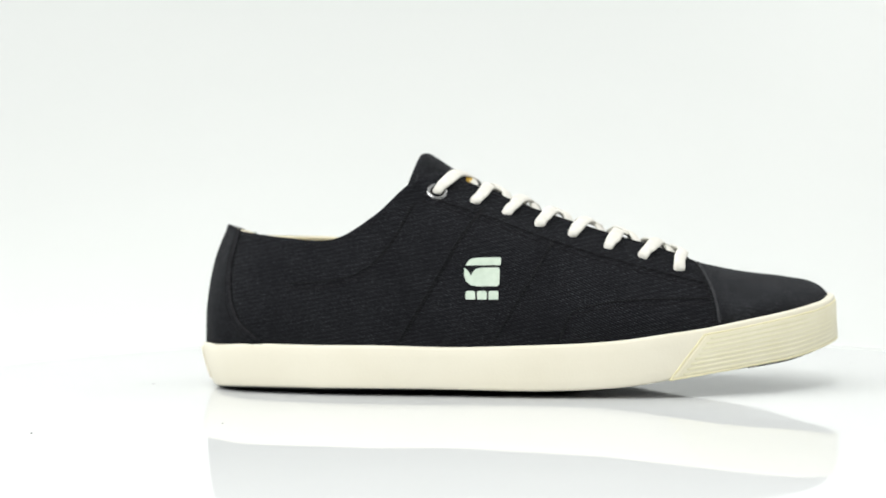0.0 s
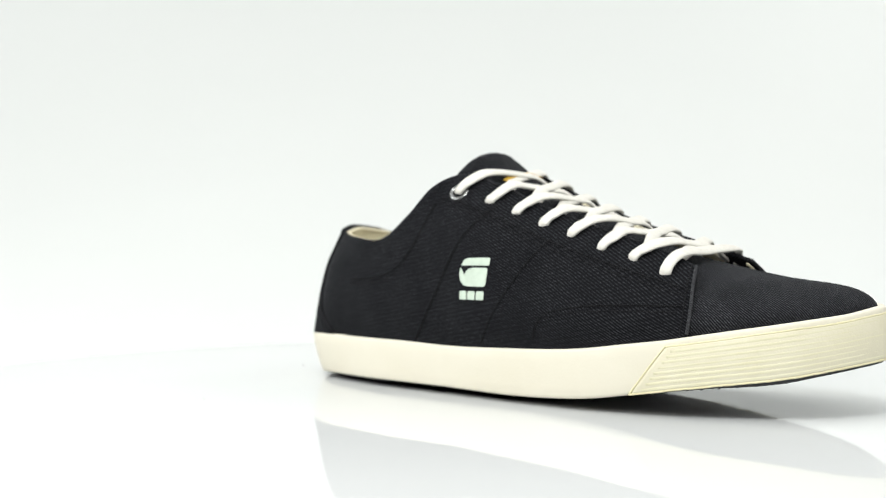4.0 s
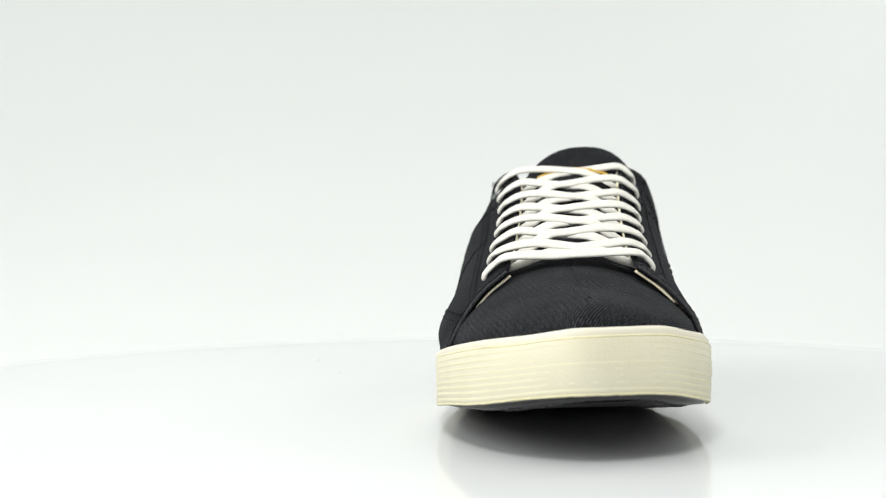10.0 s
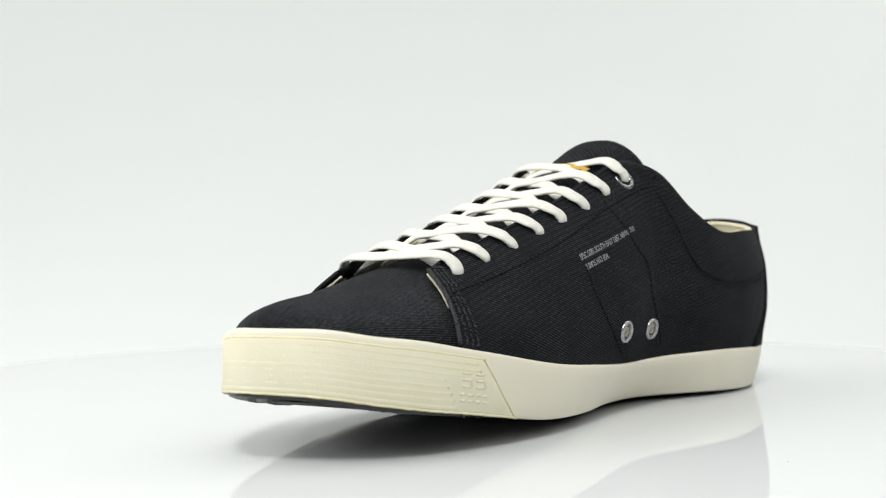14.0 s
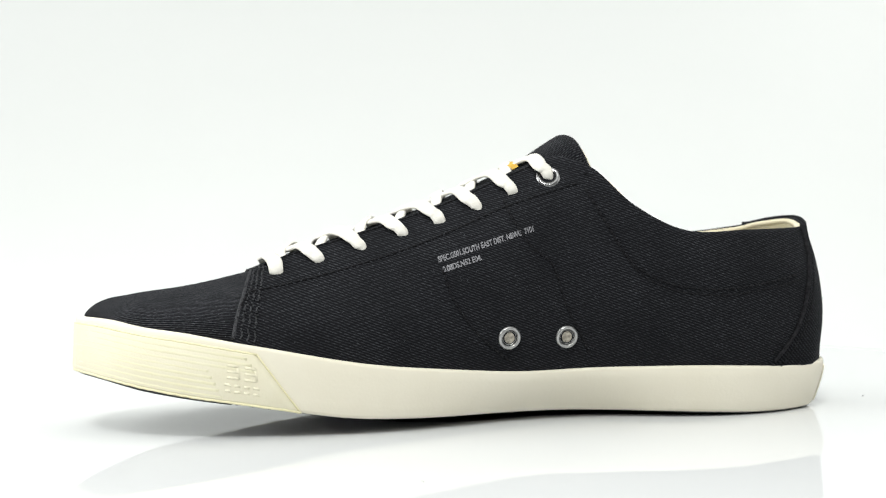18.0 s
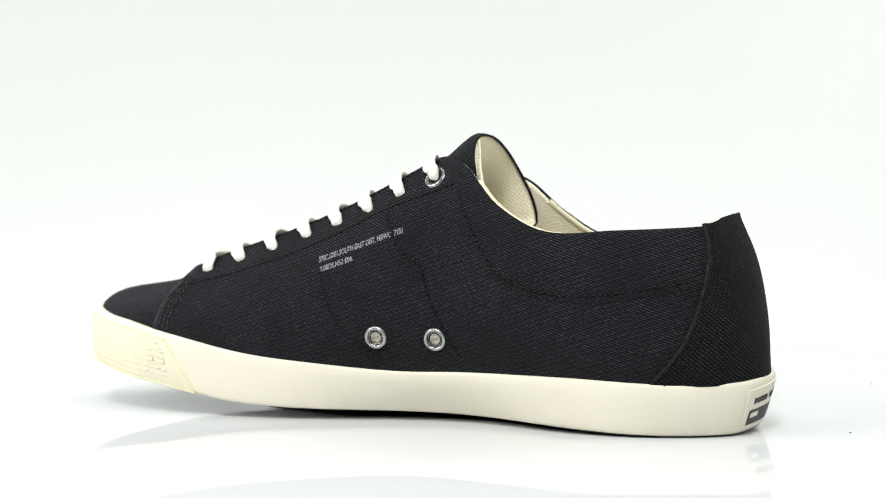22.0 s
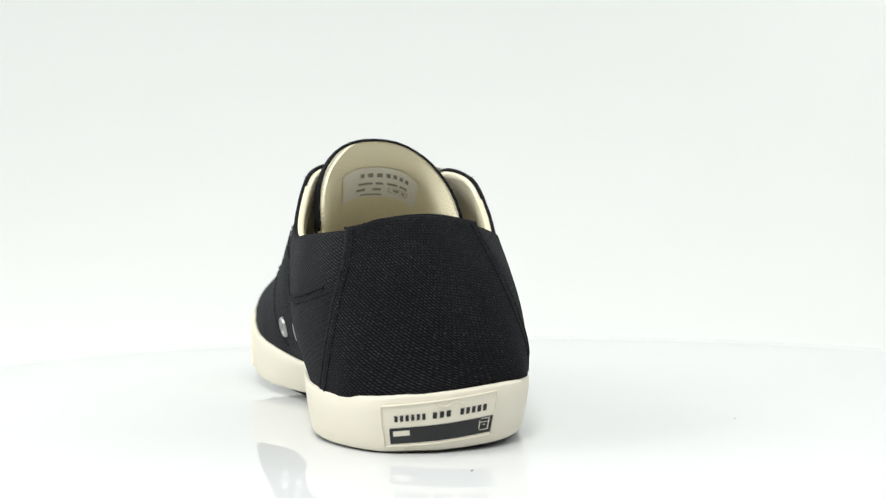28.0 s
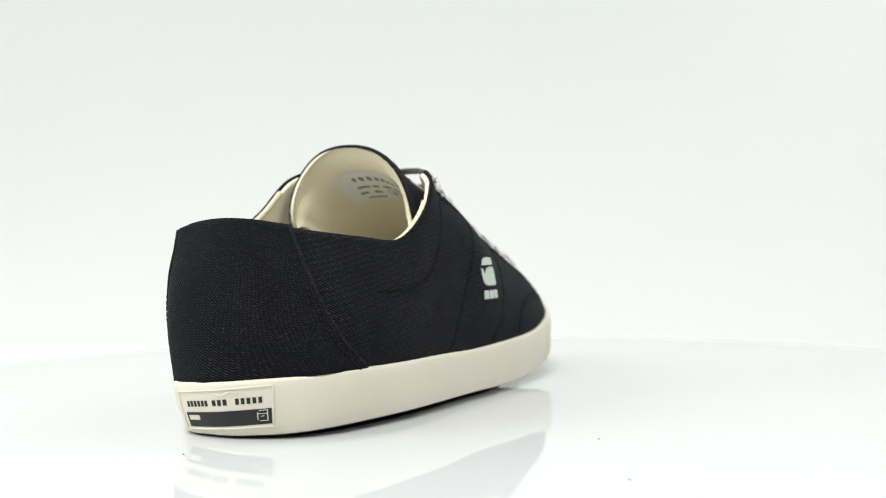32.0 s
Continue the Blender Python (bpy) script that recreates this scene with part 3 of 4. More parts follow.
def build_upper(shoe):
    # the cloth's threads run true to length and height on both sides
    mid = Q[ROWS // 2]
    arc = np.concatenate([[0], np.cumsum(np.linalg.norm(np.diff(mid[:, :2], axis=0), axis=1))])
    way = np.gradient(mid[:, 0]) / np.maximum(np.linalg.norm(np.gradient(mid[:, :2], axis=0), axis=1), 1e-9)
    half = COLS // 2
    for a, b in ((0, half + 1), (half, COLS)):
        medial = Q[10, a + 5, 1] + Q[10, b - 6, 1] > 0
        quarter = sheet("quarter", Q[:, a:b], -0.75, 0.75, DENIM if medial else DENIM_SIDE, shoe, "black twill denim side panel")
        flat = [((arc[j] + way[j] * (Q[i, j, 0] - mid[j, 0])) * MM, Q[i, j, 2] * MM) for i in range(ROWS) for j in range(a, b)]
        layer = quarter.data.uv_layers[0].data
        for loop in quarter.data.loops:
            layer[loop.index].uv = flat[loop.vertex_index % len(flat)]
    inner = Q[2:, 8:-8].copy()
    inner[-1, :, 2] -= 0.8
    lining = sheet("lining", inner, -2.6, -0.8, MESH, shoe, "cream cloth lining")
    # padded cream collar edge inside the opening
    top = Q[-1] - QN[-1] * 1.7
    top[:, 2] += 0.2
    a, b = int(6.4 * 8), int((24 - 6.4) * 8)
    cord("collar_binding", top[a:b] - [0, 0, 0.9], 1.3, 1.1, LINING, shoe, "rolled cream collar edge", sides=8)
    # heel counter, a second layer with turned edges
    rows, n = [], 40
    for i in range(2, ROWS):
        h = (i - 2) / (ROWS - 3)
        k0 = np.interp(h, (0, 0.08, 0.17, 0.25, 0.42, 0.62, 0.75, 0.88, 1), (9.52, 9.72, 9.89, 10.03, 10.22, 10.39, 10.41, 10.28, 10.05)) * 8
        k1 = np.interp(h, (0, 0.08, 0.17, 0.25, 0.42, 0.62, 0.75, 0.88, 1), (14.62, 14.4, 14.17, 14.0, 13.78, 13.63, 13.64, 13.72, 13.84)) * 8
        lo, hi = (k0, k1)
        rows.append([sample(Q[i], x) for x in np.linspace(lo, hi, n)])
    g = np.array(rows)
    g[-1, :, 2] += 0.8
    counter = sheet("heel_counter", g, 0.6, 1.75, DENIM_HEEL, shoe, "black twill denim heel counter")
    gn = grid_normals(g)
    for j in (0, n - 1):
        cord("turned_edge", (g + gn * 1.35)[1:, j], 0.8, 0.75, CLOTH_EDGE, counter, sides=8)
    for j in (2, n - 3):
        stitches("counter_stitching", [g[i, j] + gn[i, j] * 1.85 for i in range(len(g))], counter, 2.4)
    # padded vamp over the toes
    lo, hi = place_on_loop(205.0, True) - NL, place_on_loop(205.0, False)
    spine = spline([(297.5, 2, 42.0), (294.5, 2, 45.1), (288, 1.5, 47.6), (277, 0.8, 50.0), (262, -0.5, 51.9), (250, -2, 54.1), (240, -3, 56.4), (228, -4.2, 59.1), (212, -4.4, 63), (200, -4.4, 66)], 6)
    cols, nr, rows = 110, 16, []
    for k in range(cols):
        s = lo + (hi - lo) * k / (cols - 1)
        p, o = loop_at(s)
        b = np.array([p[0] - o[0] * 2.9, p[1] - o[1] * 2.9, p[3] - 2.5])
        reach = min(1.0, abs(p[1] - 2) / 46.0)
        target_u = p[0] - 16 * (1 - reach) ** 1.2 - 2
        i = min(range(len(spine)), key=lambda q: abs(spine[q, 0] - target_u))
        m = spine[i]
        col = []
        for r in np.linspace(0, 1, nr):
            f = 1 - (1 - r) ** 1.35
            rise = (1 - (1 - r) ** 2.5) ** (1 / 1.75)
            col.append((b[0] + (m[0] - b[0]) * f, b[1] + (m[1] - b[1]) * f, b[2] + (m[2] - b[2]) * rise))
        rows.append(col)
    g = np.array(rows).transpose(1, 0, 2)
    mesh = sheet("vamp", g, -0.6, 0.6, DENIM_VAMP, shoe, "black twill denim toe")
    uv = mesh.data.uv_layers[0].data
    for loop in mesh.data.loops:
        v = mesh.data.vertices[loop.vertex_index].co
        drop = max(0.0, float(np.interp(v.x / MM, spine[::-1, 0], spine[::-1, 2])) * MM - v.z)
        uv[loop.index].uv = (v.x - 0.5 * v.z, v.y + math.copysign(0.75 * drop, v.y + 0.002))
    # cream edge of the vamp's lining, seen under the lace tabs
    for col in (0, COLS - 1):
        e = Q[14:, col] - QN[14:, col] * 1.7 - [0.8, 0, 0]
        frayed = np.clip(0.2 + 0.6 * np.linspace(0, 1, len(e)) + 0.14 * np.sin(2.6 * np.arange(len(e))), 0.15, 0.85)
        cord("tab_lining_edge", e, frayed, 0.5, LINING, shoe, "cream lining edge at the front of the lace tab", sides=6)
        # turned front edge of the lace tab
        cord("tab_edge", Q[3:, col] + QN[3:, col] * 0.35, 0.75, 0.7, THREAD_WORN, shoe, "turned denim edge at the front of the lace tab", sides=8)
    # loose thread ends at the rear corners of the lace tabs
    rng = random.Random(11)
    for side in (1, -1):
        q, n = on_side(107.5, 94.0, side)
        for k in range(4):
            way = n * rng.uniform(1.2, 2.4) + np.array([rng.uniform(-2.4, 0.6), 0, rng.uniform(-0.8, 1.8)])
            cord("thread_end", [q, q + way * 0.5 + [0, 0, 0.3], q + way], 0.16, 0.16, THREAD, shoe, sides=5)
    build_seams(shoe)


def stitches(name, path, parent, step=2.6, gap=0.55, width=0.34, mat=THREAD, stray=0.0):
    """A row of thread stitches along a path, one mesh."""
    p = np.array(path, float)
    d = np.concatenate([[0], np.cumsum(np.linalg.norm(np.diff(p, axis=0), axis=1))])
    at = lambda x: np.array([np.interp(x, d, p[:, k]) for k in range(3)])
    verts, faces, x, rng = [], [], 0.0, random.Random(len(p))
    while x + step * (1 - gap * 0.4) < d[-1]:
        a, b = at(x), at(x + step * (1 - gap * 0.4))
        if stray:
            a, b = a + [rng.uniform(-stray, stray), 0, rng.uniform(-stray, stray)], b + [rng.uniform(-stray, stray), 0, rng.uniform(-stray, stray)]
        m = (a + b) / 2
        v, f = tube([a, a * 0.7 + m * 0.3, m, b * 0.7 + m * 0.3, b], width, width * 0.8, sides=6)
        faces += [tuple(i + len(verts) for i in q) for q in f]
        verts += v
        x += step
    if verts:
        mesh_object(name, np.array(verts) * MM, faces, mat, parent)


def side_path(points, side, du=0.0, dw=0.0, steps=8, lift=0.12):
    out = []
    for u, w in spline(points, steps):
        q, n = on_side(u + du, w + dw, side)
        out.append(q + n * lift)
    return np.array(out)


SEAMS_M = {"lace_stay_seam": [(239, 50), (212, 55.6), (182, 64), (160, 72), (137.6, 81.5), (109, 90.5)], "panel_seam_front": [(164.5, 58), (160, 45), (150, 32), (138, 22.5)],
           "panel_seam_rear": [(138, 84), (136.5, 77), (130, 66), (121.6, 59), (116.5, 44), (106, 24)], "collar_seam": [(107, 88), (100, 74), (90, 58.5), (76, 51), (60, 48.8), (54, 48.8), (46, 49.4), (37, 50.6), (28, 52.2), (20, 53.8)]}
SEAMS_L = {"lace_stay_seam": [(238, 48), (205, 57), (171, 67.4), (138, 80), (110, 89.5)], "panel_seam_rear": [(138.7, 84), (128, 68), (118, 51), (101, 23.5)],
           "panel_seam_front": [(170, 68.5), (165, 60), (158, 48), (143, 24)], "toe_overlay_seam": [(173, 27), (178, 37), (195, 41), (215, 42), (238, 42)],
           "collar_seam": [(107, 86), (98, 70), (86, 57), (72, 51.5), (55, 50), (47, 50.3)]}


def build_seams(shoe):
    for side, seams in ((1, SEAMS_M), (-1, SEAMS_L)):
        for name, pts in seams.items():
            path = side_path(pts, side)
            if side < 0:
                cord(name, path, 0.2, 0.12, THREAD, shoe, "folded denim seam", sides=6)
                stitches(name.replace("seam", "stitching"), side_path(pts, side, 0.9, 0.5), shoe)
            else:
                stitches(name.replace("seam", "stitching"), side_path(pts, side, 0.9, 0.5, lift=0.14), shoe, 2.7, 0.9, 0.5)
            if name != "panel_seam_front" and (side < 0 or name == "collar_seam"):
                stitches(name.replace("seam", "stitching"), side_path(pts, side, -1.2, -0.9) if "panel" in name else side_path(pts, side, 0, -1.8, lift=0.0), shoe)
    # frayed rows down the front edge of the medial lace tab, one neat row on the lateral tab, and rows along the lace edges
    for col in (1, 2, 3):
        stitches("tab_stitching", [Q[i, col] + QN[i, col] * 0.95 for i in range(3, ROWS)], shoe, 1.25, width=0.36, mat=THREAD_WORN, stray=0.45)
    stitches("tab_stitching", [Q[i, COLS - 2] + QN[i, COLS - 2] * 0.85 for i in range(3, ROWS)], shoe, 1.6, width=0.32, stray=0.15)
    for a, b in ((3, 5 * 8), (COLS - 1 - 5 * 8, COLS - 4)):
        stitches("edge_stitching", [Q[-2, j] * 0.45 + Q[-1, j] * 0.55 + QN[-1, j] * 0.95 for j in range(a, b)], shoe, 2.4)


# ---- tongue ----
def build_tongue(shoe):
    spine = spline([(236, -4, 56.5), (215, -4, 63), (190, -4, 72.5), (165, -4, 82.5), (140, -3, 94), (124, -1, 102.6), (115, 0.8, 108.6), (110, 1.8, 111.6), (107, 2, 111.3)], 6)
    n, m, rows = len(spine), 25, []
    for i, c in enumerate(spine):
        f = i / (n - 1)
        flare = max(0.0, (f - 0.45) / 0.55) ** 1.5
        half = 22 + 6.2 * min(1, f * 1.7) + 1.8 * flare
        sag = 10 + 17 * min(1.0, f * 1.6) ** 1.5 + 9 * flare
        row = []
        for x in np.linspace(-1, 1, m):
            corner = max(0.0, (abs(x) - 0.7) / 0.3) ** 2
            back = -11.0 * abs(x) ** 2.2 * f ** 3 * (1 - 0.35 * corner)
            a = x * radians(98) * (1 - 0.10 * max(0.0, (f - 0.88) / 0.12) ** 2.2)
            row.append((c[0] + back, c[1] - 6.0 * f ** 2 * abs(x) ** 1.5 + half * math.copysign(abs(math.sin(a)) ** 0.86, a), c[2] - sag * (1 - math.cos(a))))
        rows.append(row)
    g = np.array(rows)
    gn = grid_normals(g)
    if gn[10, 12, 2] < 0:
        g = g[:, ::-1]
    tongue = sheet("tongue", g, -0.9, 0.0, DENIM_TONGUE, shoe, "black denim tongue with a rounded padded top")
    first = 15
    # padding, set in from the tongue's black edge and thinning in a round towards it
    gn = grid_normals(g)
    inset = np.linspace(0.3, m - 1.3, m)
    pad = np.array([[sample(g[i], x) for x in inset] for i in range(first, n - 1)])
    way = grid_normals(pad)
    pr, pc = pad.shape[:2]
    top, low = pad - way * 0.8, pad.copy()
    for i in range(pr):
        for j in range(pc):
            d = min(np.linalg.norm(pad[i, j] - pad[-1, j]), 3.0 + np.linalg.norm(pad[i, j] - pad[i, 0]), 3.0 + np.linalg.norm(pad[i, j] - pad[i, -1]))
            low[i, j] -= way[i, j] * (1.0 + 4.4 * (1 - (1 - min(1.0, d / 13.0)) ** 2))
    # the padding swells past the tongue's top edge in a soft roll on the medial side
    for j in range(pc):
        across = j / (pc - 1.0) if g[-1, 0, 1] < 0 else 1 - j / (pc - 1.0)
        swell = min(1.0, max(0.0, (across - 0.56) / 0.16))
        out = g[-1, j] - g[-3, j]
        out /= np.linalg.norm(out)
        low[-1, j] += (out * 3.6 - way[-1, j] * 1.2) * swell
        low[-2, j] += (out * 2.2 - way[-2, j] * 0.8) * swell
        top[-1, j] += out * 2.4 * swell
    k = pr * pc
    faces = grid_faces(pr, pc) + grid_faces(pr, pc, k, flip=True)
    for i in range(pr - 1):
        for a in (i * pc, i * pc + pc - 1):
            faces.append((a, a + pc, a + pc + k, a + k) if a % pc else (a + pc, a, a + k, a + pc + k))
    faces += [(a + 1, a, a + k, a + k + 1) for a in range((pr - 1) * pc, pr * pc - 1)]
    mesh_object("tongue_padding", np.concatenate([top.reshape(-1, 3), low.reshape(-1, 3)]) * MM, faces, MESH, tongue, "cream perforated mesh padding", grid_uv(pad) * 2)
    # woven size label sewn to the padding, with unreadable print as bars
    gn = grid_normals(g)
    inside = g - gn * 5.7
    side = 1 if g[-1, 0, 1] < 0 else -1
    flip = lambda x: x if side == 1 else m - 1 - x
    def patch(name, u0, u1, x0, x1, lift, mat, parent, label=""):
        """A thin woven strip between two lengths of the shoe and two columns of the tongue."""
        lines = []
        for x in np.linspace(flip(x0), flip(x1), 12):
            line = np.array([sample(inside[i] - gn[i] * lift, x) for i in range(12, n - 2)])[::-1]
            lines.append([[np.interp(u, line[:, 0], line[:, a]) for a in range(3)] for u in np.linspace(u0, u1, 6)])
        return mesh_object(name, np.array(lines).transpose(1, 0, 2).reshape(-1, 3) * MM, grid_faces(6, 12, flip=side == 1), mat, parent, label)
    tag = patch("woven_label", 116.5, 137.0, 6.3, 16.4, 0.25, TAG, tongue, "small white woven label with grey print")
    # a line of seven tall letters, a line of small ones, a boxed size and a last short line, all as bars
    for k in range(7):
        patch("label_print", 119.8, 122.4, 8.0 + 0.85 * k, 8.5 + 0.85 * k, 0.4, TAG_INK, tag)
    for x0, x1 in ((8.2, 9.3), (9.6, 10.9), (11.3, 12.0), (12.3, 13.9)):
        patch("label_print", 126.0, 127.5, x0, x1, 0.4, TAG_INK, tag)
    for x0, x1 in ((8.4, 8.9), (9.3, 10.1), (11.5, 12.3), (13.0, 14.2)):
        patch("label_print", 130.2, 131.8, x0, x1, 0.4, TAG_INK, tag)
    for u in (129.1, 132.8):
        patch("label_print", u, u + 0.3, 8.0, 10.7, 0.4, TAG_INK, tag)
    for x in (8.0, 10.62):
        patch("label_print", 129.1, 133.1, x, x + 0.08, 0.4, TAG_INK, tag)
    patch("label_print", 134.4, 135.5, 11.4, 13.6, 0.4, TAG_INK, tag)
    # amber brand tab lying on the tongue under the top lace
    rows = []
    for f in np.linspace(26.8, 27.8, 5):
        rows.append([sample(np.array([sample(g[i] + gn[i] * 1.5, x) for i in range(n)]), f) for x in np.linspace(flip(8.2), flip(15.2), 10)])
    mesh_object("tongue_tab", np.array(rows).reshape(-1, 3) * MM, grid_faces(5, 10, flip=True), AMBER, tongue, "amber woven tab on the tongue")


def build_insole(shoe):
    rows = []
    for k in range(30):
        u = 6 + 225 * k / 29.0
        a, b = band(place_on_loop(u, False), 1, -5), band(place_on_loop(u, True), 1, -5)
        rows.append([a + (b - a) * f - [0, 0, 4.0 - 2.5 * abs(2 * f - 1) ** 2] for f in np.linspace(0, 1, 11)])
    g = np.array(rows)
    mesh_object("insole", g.reshape(-1, 3) * MM, grid_faces(30, 11, flip=True), INSOLE, shoe, "grey cloth insole inside the shoe")


# ---- laces and eyelets ----
EYE_U = [226, 210, 194.5, 178.5, 164, 149.5, 135, 120.5]
EYE_U_L = EYE_U[:-1] + [117.6]
EYE_W_M = [58.5, 62.8, 67.3, 72.2, 77, 82.2, 88.2, 94.2]
EYE_W_L = [55.6, 61.2, 65.6, 71.2, 76, 81.5, 86.8, 92.0]


def eyelet_places():
    return ([on_side(u, w, 1) for u, w in zip(EYE_U, EYE_W_M)], [on_side(u, w, -1) for u, w in zip(EYE_U_L, EYE_W_L)])


def ring(name, centre, normal, radius, bore, height, mat, parent, label=""):
    """A domed metal eyelet ring."""
    bm = bmesh.new()
    prof = [(bore, -0.8), (bore, 0.25 * height), (bore + 0.3, 0.75 * height), ((radius + bore) / 2, height), (radius - 0.35, 0.7 * height), (radius, 0.1 * height), (radius, -0.6)]
    n, loops = 28, []
    for r, z in prof:
        loops.append([bm.verts.new((r * MM * math.cos(2 * math.pi * k / n), r * MM * math.sin(2 * math.pi * k / n), z * MM)) for k in range(n)])
    for a, b in zip(loops, loops[1:]):
        for k in range(n):
            bm.faces.new((a[k], b[k], b[(k + 1) % n], a[(k + 1) % n]))
    bmesh.ops.recalc_face_normals(bm, faces=bm.faces)
    ob = part(name, bm, mat, parent, label)
    m = Vector(normal).to_track_quat("Z", "Y").to_matrix().to_4x4()
    ob.matrix_local = Matrix.Translation(Vector(centre) * MM) @ m
    return ob


def build_laces(shoe):
    med, lat = eyelet_places()
    for side, eyes in ((1, med), (-1, lat)):
        for k, (q, n) in enumerate(eyes):
            if k == 7:
                ring("metal_eyelet", q - np.array([0, 0, 0.8]), n, 5.0, 2.7, 0.9, METAL, shoe, "polished nickel top eyelet")
            else:
                bm = bmesh.new()
                bmesh.ops.create_circle(bm, cap_ends=True, segments=14, radius=1.7 * MM)
                hole = part("eyelet_hole", bm, INK, shoe, "punched lace hole")
                hole.matrix_local = Matrix.Translation(Vector(q + n * 0.12 - np.array([0, 0, 1.3])) * MM) @ Vector(n).to_track_quat("Z", "Y").to_matrix().to_4x4()
    edge = {}
    for k, u in enumerate(EYE_U):
        for side in (1, -1):
            span = range(0, 6 * 8) if side == 1 else range(COLS - 6 * 8, COLS)
            if Q[-1, 5, 1] < 0:
                span = range(COLS - 6 * 8, COLS) if side == 1 else range(0, 6 * 8)
            j = min(span, key=lambda i: abs(Q[-1, i, 0] - u))
            edge[k, side] = Q[-1, j]
    lace = new("shoelace")
    lace.parent = shoe
    rng = random.Random(2)
    shape = lambda pts: spline(pts, 6)
    def worn(count):
        """The soft lace is never of one width: it pinches and spreads along its run."""
        a, b, x = rng.uniform(0, 6.3), rng.uniform(0, 6.3), np.linspace(0, 1, count)
        return 0.16 * np.sin(a + 15 * x) + 0.06 * np.sin(b + 37 * x)
    def across(k_from, side_from, k_to, name="lace_run", over=0.0):
        """From under one lace edge over the middle and the other edge, down into its eyelet."""
        q, n = (med if side_from == -1 else lat)[k_to]
        s_to = -side_from
        e1, e0 = edge[k_to, s_to] * 0.66 + edge[k_to - 1, s_to] * 0.34, edge[k_from, side_from]
        mid = (e0 + e1) / 2
        out = np.array([0, s_to, 0.0])
        up = np.array([0.25, 0, 1.0])
        low = np.array([-4.5, 0, 3.2]) if k_from == 0 else np.zeros(3)
        pts = [e0 + low + np.array([0, side_from * 1.5, -6.0]), e0 + low * 0.6 + np.array([0, -side_from * 4.0, -2.6]), mid * 0.6 + e0 * 0.4 + up * (1.6 + over), mid + up * (2.2 + over), mid * 0.45 + e1 * 0.55 + up * (2.6 + over),
               e1 + up * 2.3 - out * 1.0, (e1 * 0.55 + q * 0.45) + n * 2.3, q * 0.75 + e1 * 0.25 + n * 1.7, q + n * 0.9 - np.array([0, 0, 0.6]), q - n * 1.6 - np.array([0, 0, 1.4])]
        pts = [p + np.array([rng.uniform(-0.35, 0.35), 0, rng.uniform(-0.2, 0.2)]) for p in pts]
        path = shape(pts)
        # the flat side faces away from the shoe
        ref = np.array([0.50, 0, 0.87])
        normals = []
        for i in range(len(path)):
            f = max(0.0, (i / (len(path) - 1) - 0.52) / 0.3)
            f = min(f, 1.0)
            v = ref * (1 - f) + n * f
            normals.append(v / np.linalg.norm(v))
        # the flat lace gathers into a rounder cord where it dives into the eyelet
        f = np.clip((np.linspace(0, 1, len(path)) - 0.66) / 0.27, 0, 1)
        cord(name, path, 2.8 - 0.65 * f ** 1.4 + worn(len(path)), 0.8 + 0.35 * f, LACE, lace, normals=normals, sides=12)
    # lowest run lies straight across
    (qa, na), (qb, nb) = med[0], lat[0]
    ea, eb = edge[0, 1], edge[0, -1]
    up = np.array([0.25, 0, 1.0])
    pts = [qa - na * 1.6 - [0, 0, 1.4], qa + na * 1.1 - [0, 0, 0.6], (qa + ea) / 2 + na * 2.4, ea + up * 2.2 + [1.5, 0, 0], (ea * 0.6 + eb * 0.4) + up * 2.4 + [1.5, 0, 0], (ea * 0.35 + eb * 0.65) + up * 2.2 + [1.5, 0, 0], eb + up * 2.2 + [1.5, 0, 0],
           (qb + eb) / 2 + nb * 2.4, qb + nb * 1.1 - [0, 0, 0.6], qb - nb * 1.6 - [0, 0, 1.4]]
    path = shape(pts)
    normals = []
    for p in path:
        f = (p[1] - qb[1]) / (qa[1] - qb[1])
        v = np.array([0.5, 0, 0.87]) * (1 - abs(2 * f - 1) ** 3) + (na if f > 0.5 else nb) * abs(2 * f - 1) ** 3
        normals.append(v / np.linalg.norm(v))
    f = np.clip((np.abs(np.linspace(-1, 1, len(path))) - 0.55) / 0.4, 0, 1)
    cord("lace_run", path, 2.8 - 0.65 * f ** 1.4 + worn(len(path)), 0.8 + 0.35 * f, LACE, lace, normals=normals, sides=12)
    for k in range(7):
        across(k, -1, k + 1, over=0.9 if k % 2 else 0.0)
        across(k, 1, k + 1, over=0.0 if k % 2 else 0.9)


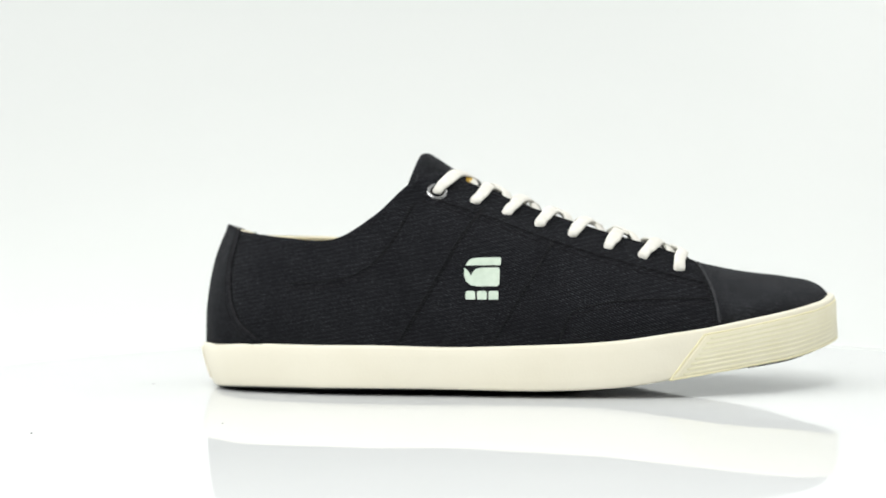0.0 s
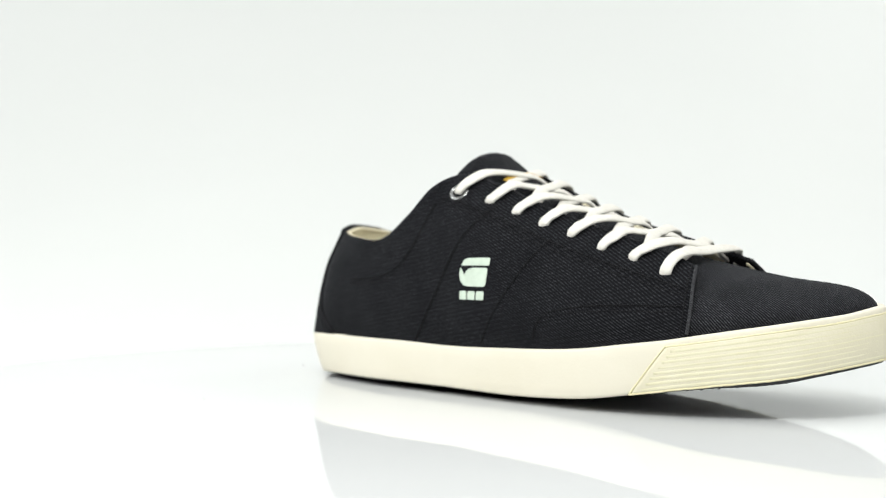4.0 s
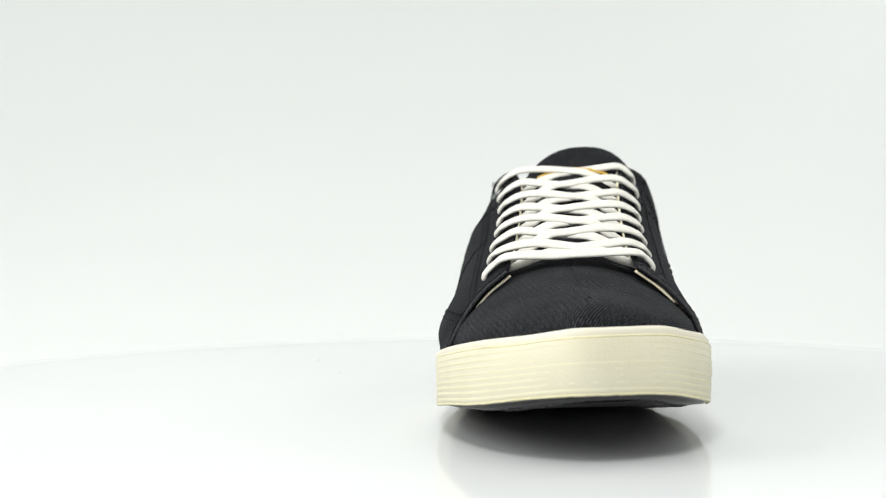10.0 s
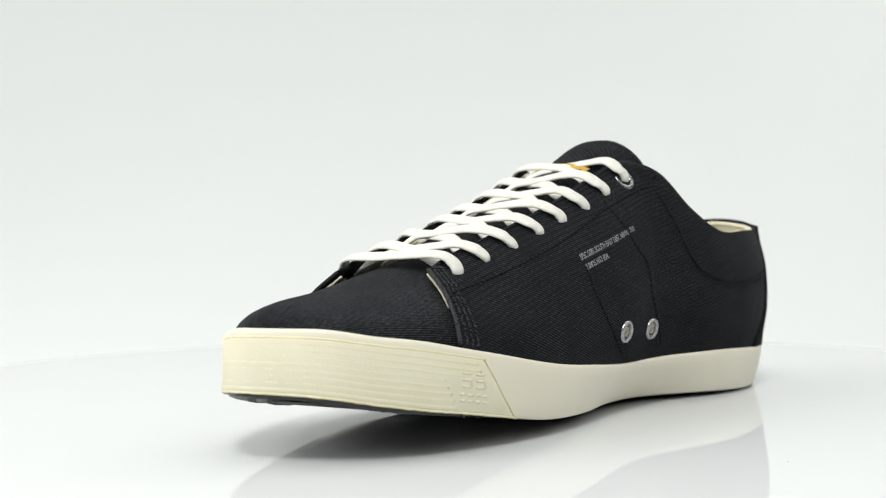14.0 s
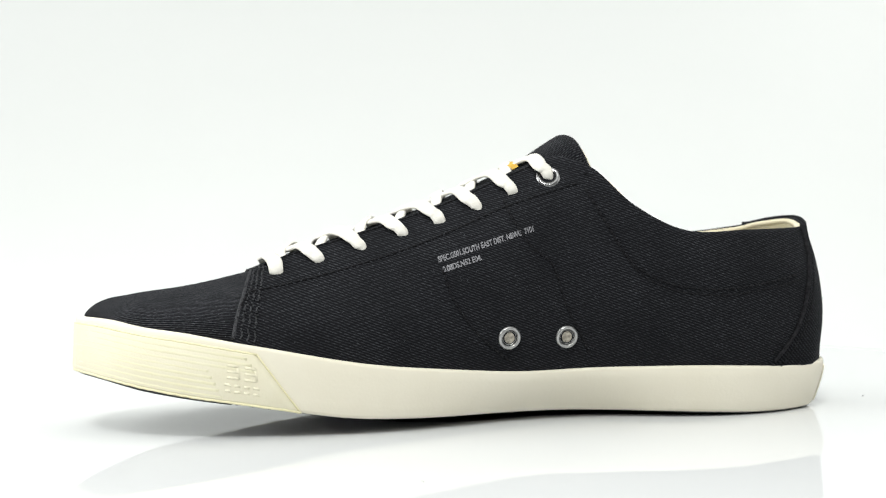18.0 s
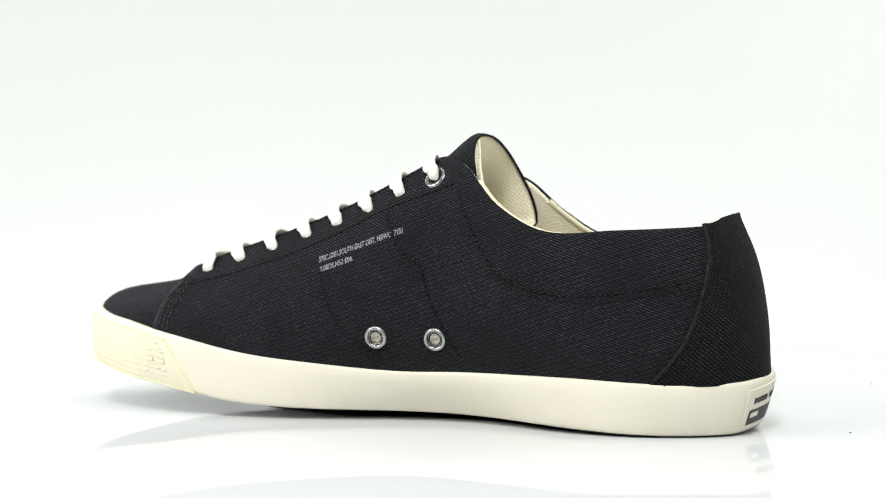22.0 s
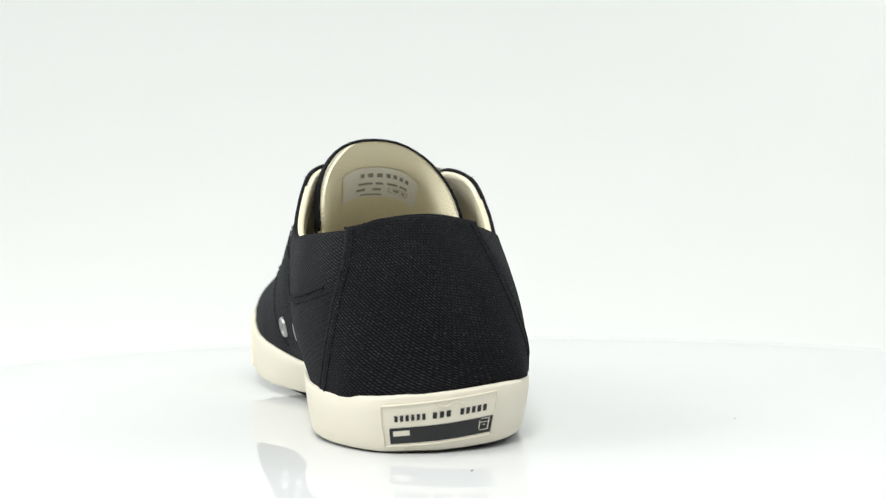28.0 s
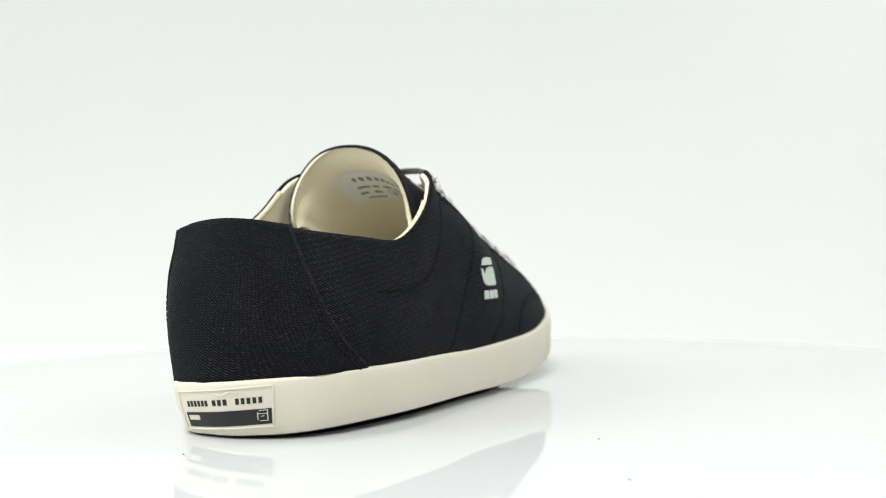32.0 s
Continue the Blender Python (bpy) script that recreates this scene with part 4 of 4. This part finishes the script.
def build_side_details(shoe):
    # two mesh-filled vent eyelets on the medial side
    for u, w in ((140.2, 32.3), (116.8, 31.8)):
        q, n = on_side(u, w, 1)
        vent = ring("vent_eyelet", q, n, 4.6, 3.0, 1.0, METAL_LIGHT, shoe, "polished nickel vent eyelet")
        ring("vent_cup", (0, 0, -0.35), (0, 0, 1), 3.1, 2.3, 0.5, METAL_LIGHT, vent, "darker inner ring of the eyelet")
        bm = bmesh.new()
        bmesh.ops.create_uvsphere(bm, u_segments=14, v_segments=8, radius=2.6 * MM)
        for v in bm.verts:
            v.co.z *= 0.2
        plug = part("vent_plug", bm, VENT_PLUG, vent, "cream lining seen through the eyelet")
        plug.matrix_local = Matrix.Translation((0, 0, -0.28 * MM))
    # pale mint mark on the lateral side: rounded plates laid on the cloth
    def decal(name, outline, side, mat, label="", lift=0.22, thick=0.3):
        bm = bmesh.new()
        top = []
        for u, w in outline:
            q, n = on_side(u, w, side)
            top.append((q + n * lift, q + n * (lift - thick)))
        up = [bm.verts.new(Vector(a) * MM) for a, b in top]
        lo = [bm.verts.new(Vector(b) * MM) for a, b in top]
        bm.faces.new(up)
        for k in range(len(up)):
            j = (k + 1) % len(up)
            bm.faces.new((up[k], lo[k], lo[j], up[j]))
        bmesh.ops.triangulate(bm, faces=bm.faces)
        bmesh.ops.recalc_face_normals(bm, faces=bm.faces)
        return part(name, bm, mat, shoe, label, smooth=False)
    def rounded(u0, w0, u1, w1, radii):
        """An upright rectangle with its own radius at each corner: lower left, lower right, upper right, upper left."""
        pts, c = [], ((u0, w0, 180), (u1, w0, 270), (u1, w1, 0), (u0, w1, 90))
        for (u, w, a0), r in zip(c, radii):
            cu, cw = u + (r if u == u0 else -r), w + (r if w == w0 else -r)
            for k in range(5):
                a = radians(a0 + 90 * k / 4)
                pts.append((cu + r * math.cos(a), cw + r * math.sin(a)))
        return pts
    decal("mint_mark", [(131.6, 57.9), (133.2, 60.3), (135.6, 61.2), (140, 61.3), (146.6, 61.3), (147.2, 60.9), (147.2, 58.3), (146.8, 57.9), (140, 57.9)], -1, MINT, "pale mint printed mark, upper stroke")
    decal("mint_mark", [(131.1, 56.9), (131.0, 53.6), (131.8, 51.0), (134.0, 49.2), (137.0, 48.7), (145.6, 48.7), (146.6, 49.6), (146.7, 56.0), (146.2, 56.9), (138.6, 56.9), (136.0, 56.2), (134.4, 54.4), (134.1, 53.2), (132.8, 55.6)], -1, MINT, "pale mint printed mark, lower body")
    for u0 in (131.6, 136.7, 141.8):
        decal("mint_lettering_bar", rounded(u0, 42.9, u0 + 4.3, 46.7, (0.4, 0.4, 0.9, 0.9)), -1, MINT, "mint lettering as a plain bar")
    # fine grey print on the medial side: two slanted lines
    for text, u, w, size, width in (("SPEC.GS01.SOUTH EAST DIST. NBWG  7101", 166.4, 61.0, 3.1, 38.6), ("0.08DS.N52 E04.", 165.0, 57.3, 3.0, 15.5)):
        cu = bpy.data.curves.new("print", "FONT")
        cu.body, cu.size, cu.offset = text, 1.0, 0.03
        tmp = new("print_tmp", cu)
        bpy.context.view_layer.update()
        me = tmp.evaluated_get(bpy.context.evaluated_depsgraph_get()).to_mesh()
        pts, faces = [tuple(v.co) for v in me.vertices], [tuple(p.vertices) for p in me.polygons]
        wide = max(p[0] for p in pts)
        bpy.data.objects.remove(tmp)
        verts = []
        for x, y, _ in pts:
            du, dw = x / wide * width, y * size
            a = radians(17.0)
            uu = u - (du * math.cos(a) - dw * math.sin(a) * 0.6)
            ww = w + du * math.sin(a) + dw * math.cos(a)
            q, n = on_side(uu, ww, 1)
            verts.append((q + n * 0.2) * MM)
        mesh_object("printed_line", verts, [f[::-1] for f in faces], PRINT_GREY, shoe, "fine grey printed lettering", smooth=False)


def build_shoe():
    shoe = new("sneaker")
    tagged(shoe, "black denim low-top sneaker with cream rubber sole and off-white laces", "shoe")
    build_sole(shoe)
    build_upper(shoe)
    build_tongue(shoe)
    build_insole(shoe)
    build_laces(shoe)
    build_side_details(shoe)
    return shoe


def motions():
    """The disc turns clockwise and carries the shoe round with it."""
    shoe_rows, disc_rows = [], []
    for t, a in enumerate(TURN):
        turn = Matrix.Rotation(radians(a), 4, "Z")
        shoe_rows.append((float(t), turn @ Matrix.Translation(HEEL) @ pose(0, 0, 0, 0, 0, TOE_OUT)))
        disc_rows.append((float(t), turn))
    walk(sneaker, shoe_rows)
    walk(turntable, disc_rows)


build_backdrop()
turntable = build_turntable()
sneaker = build_shoe()
motions()
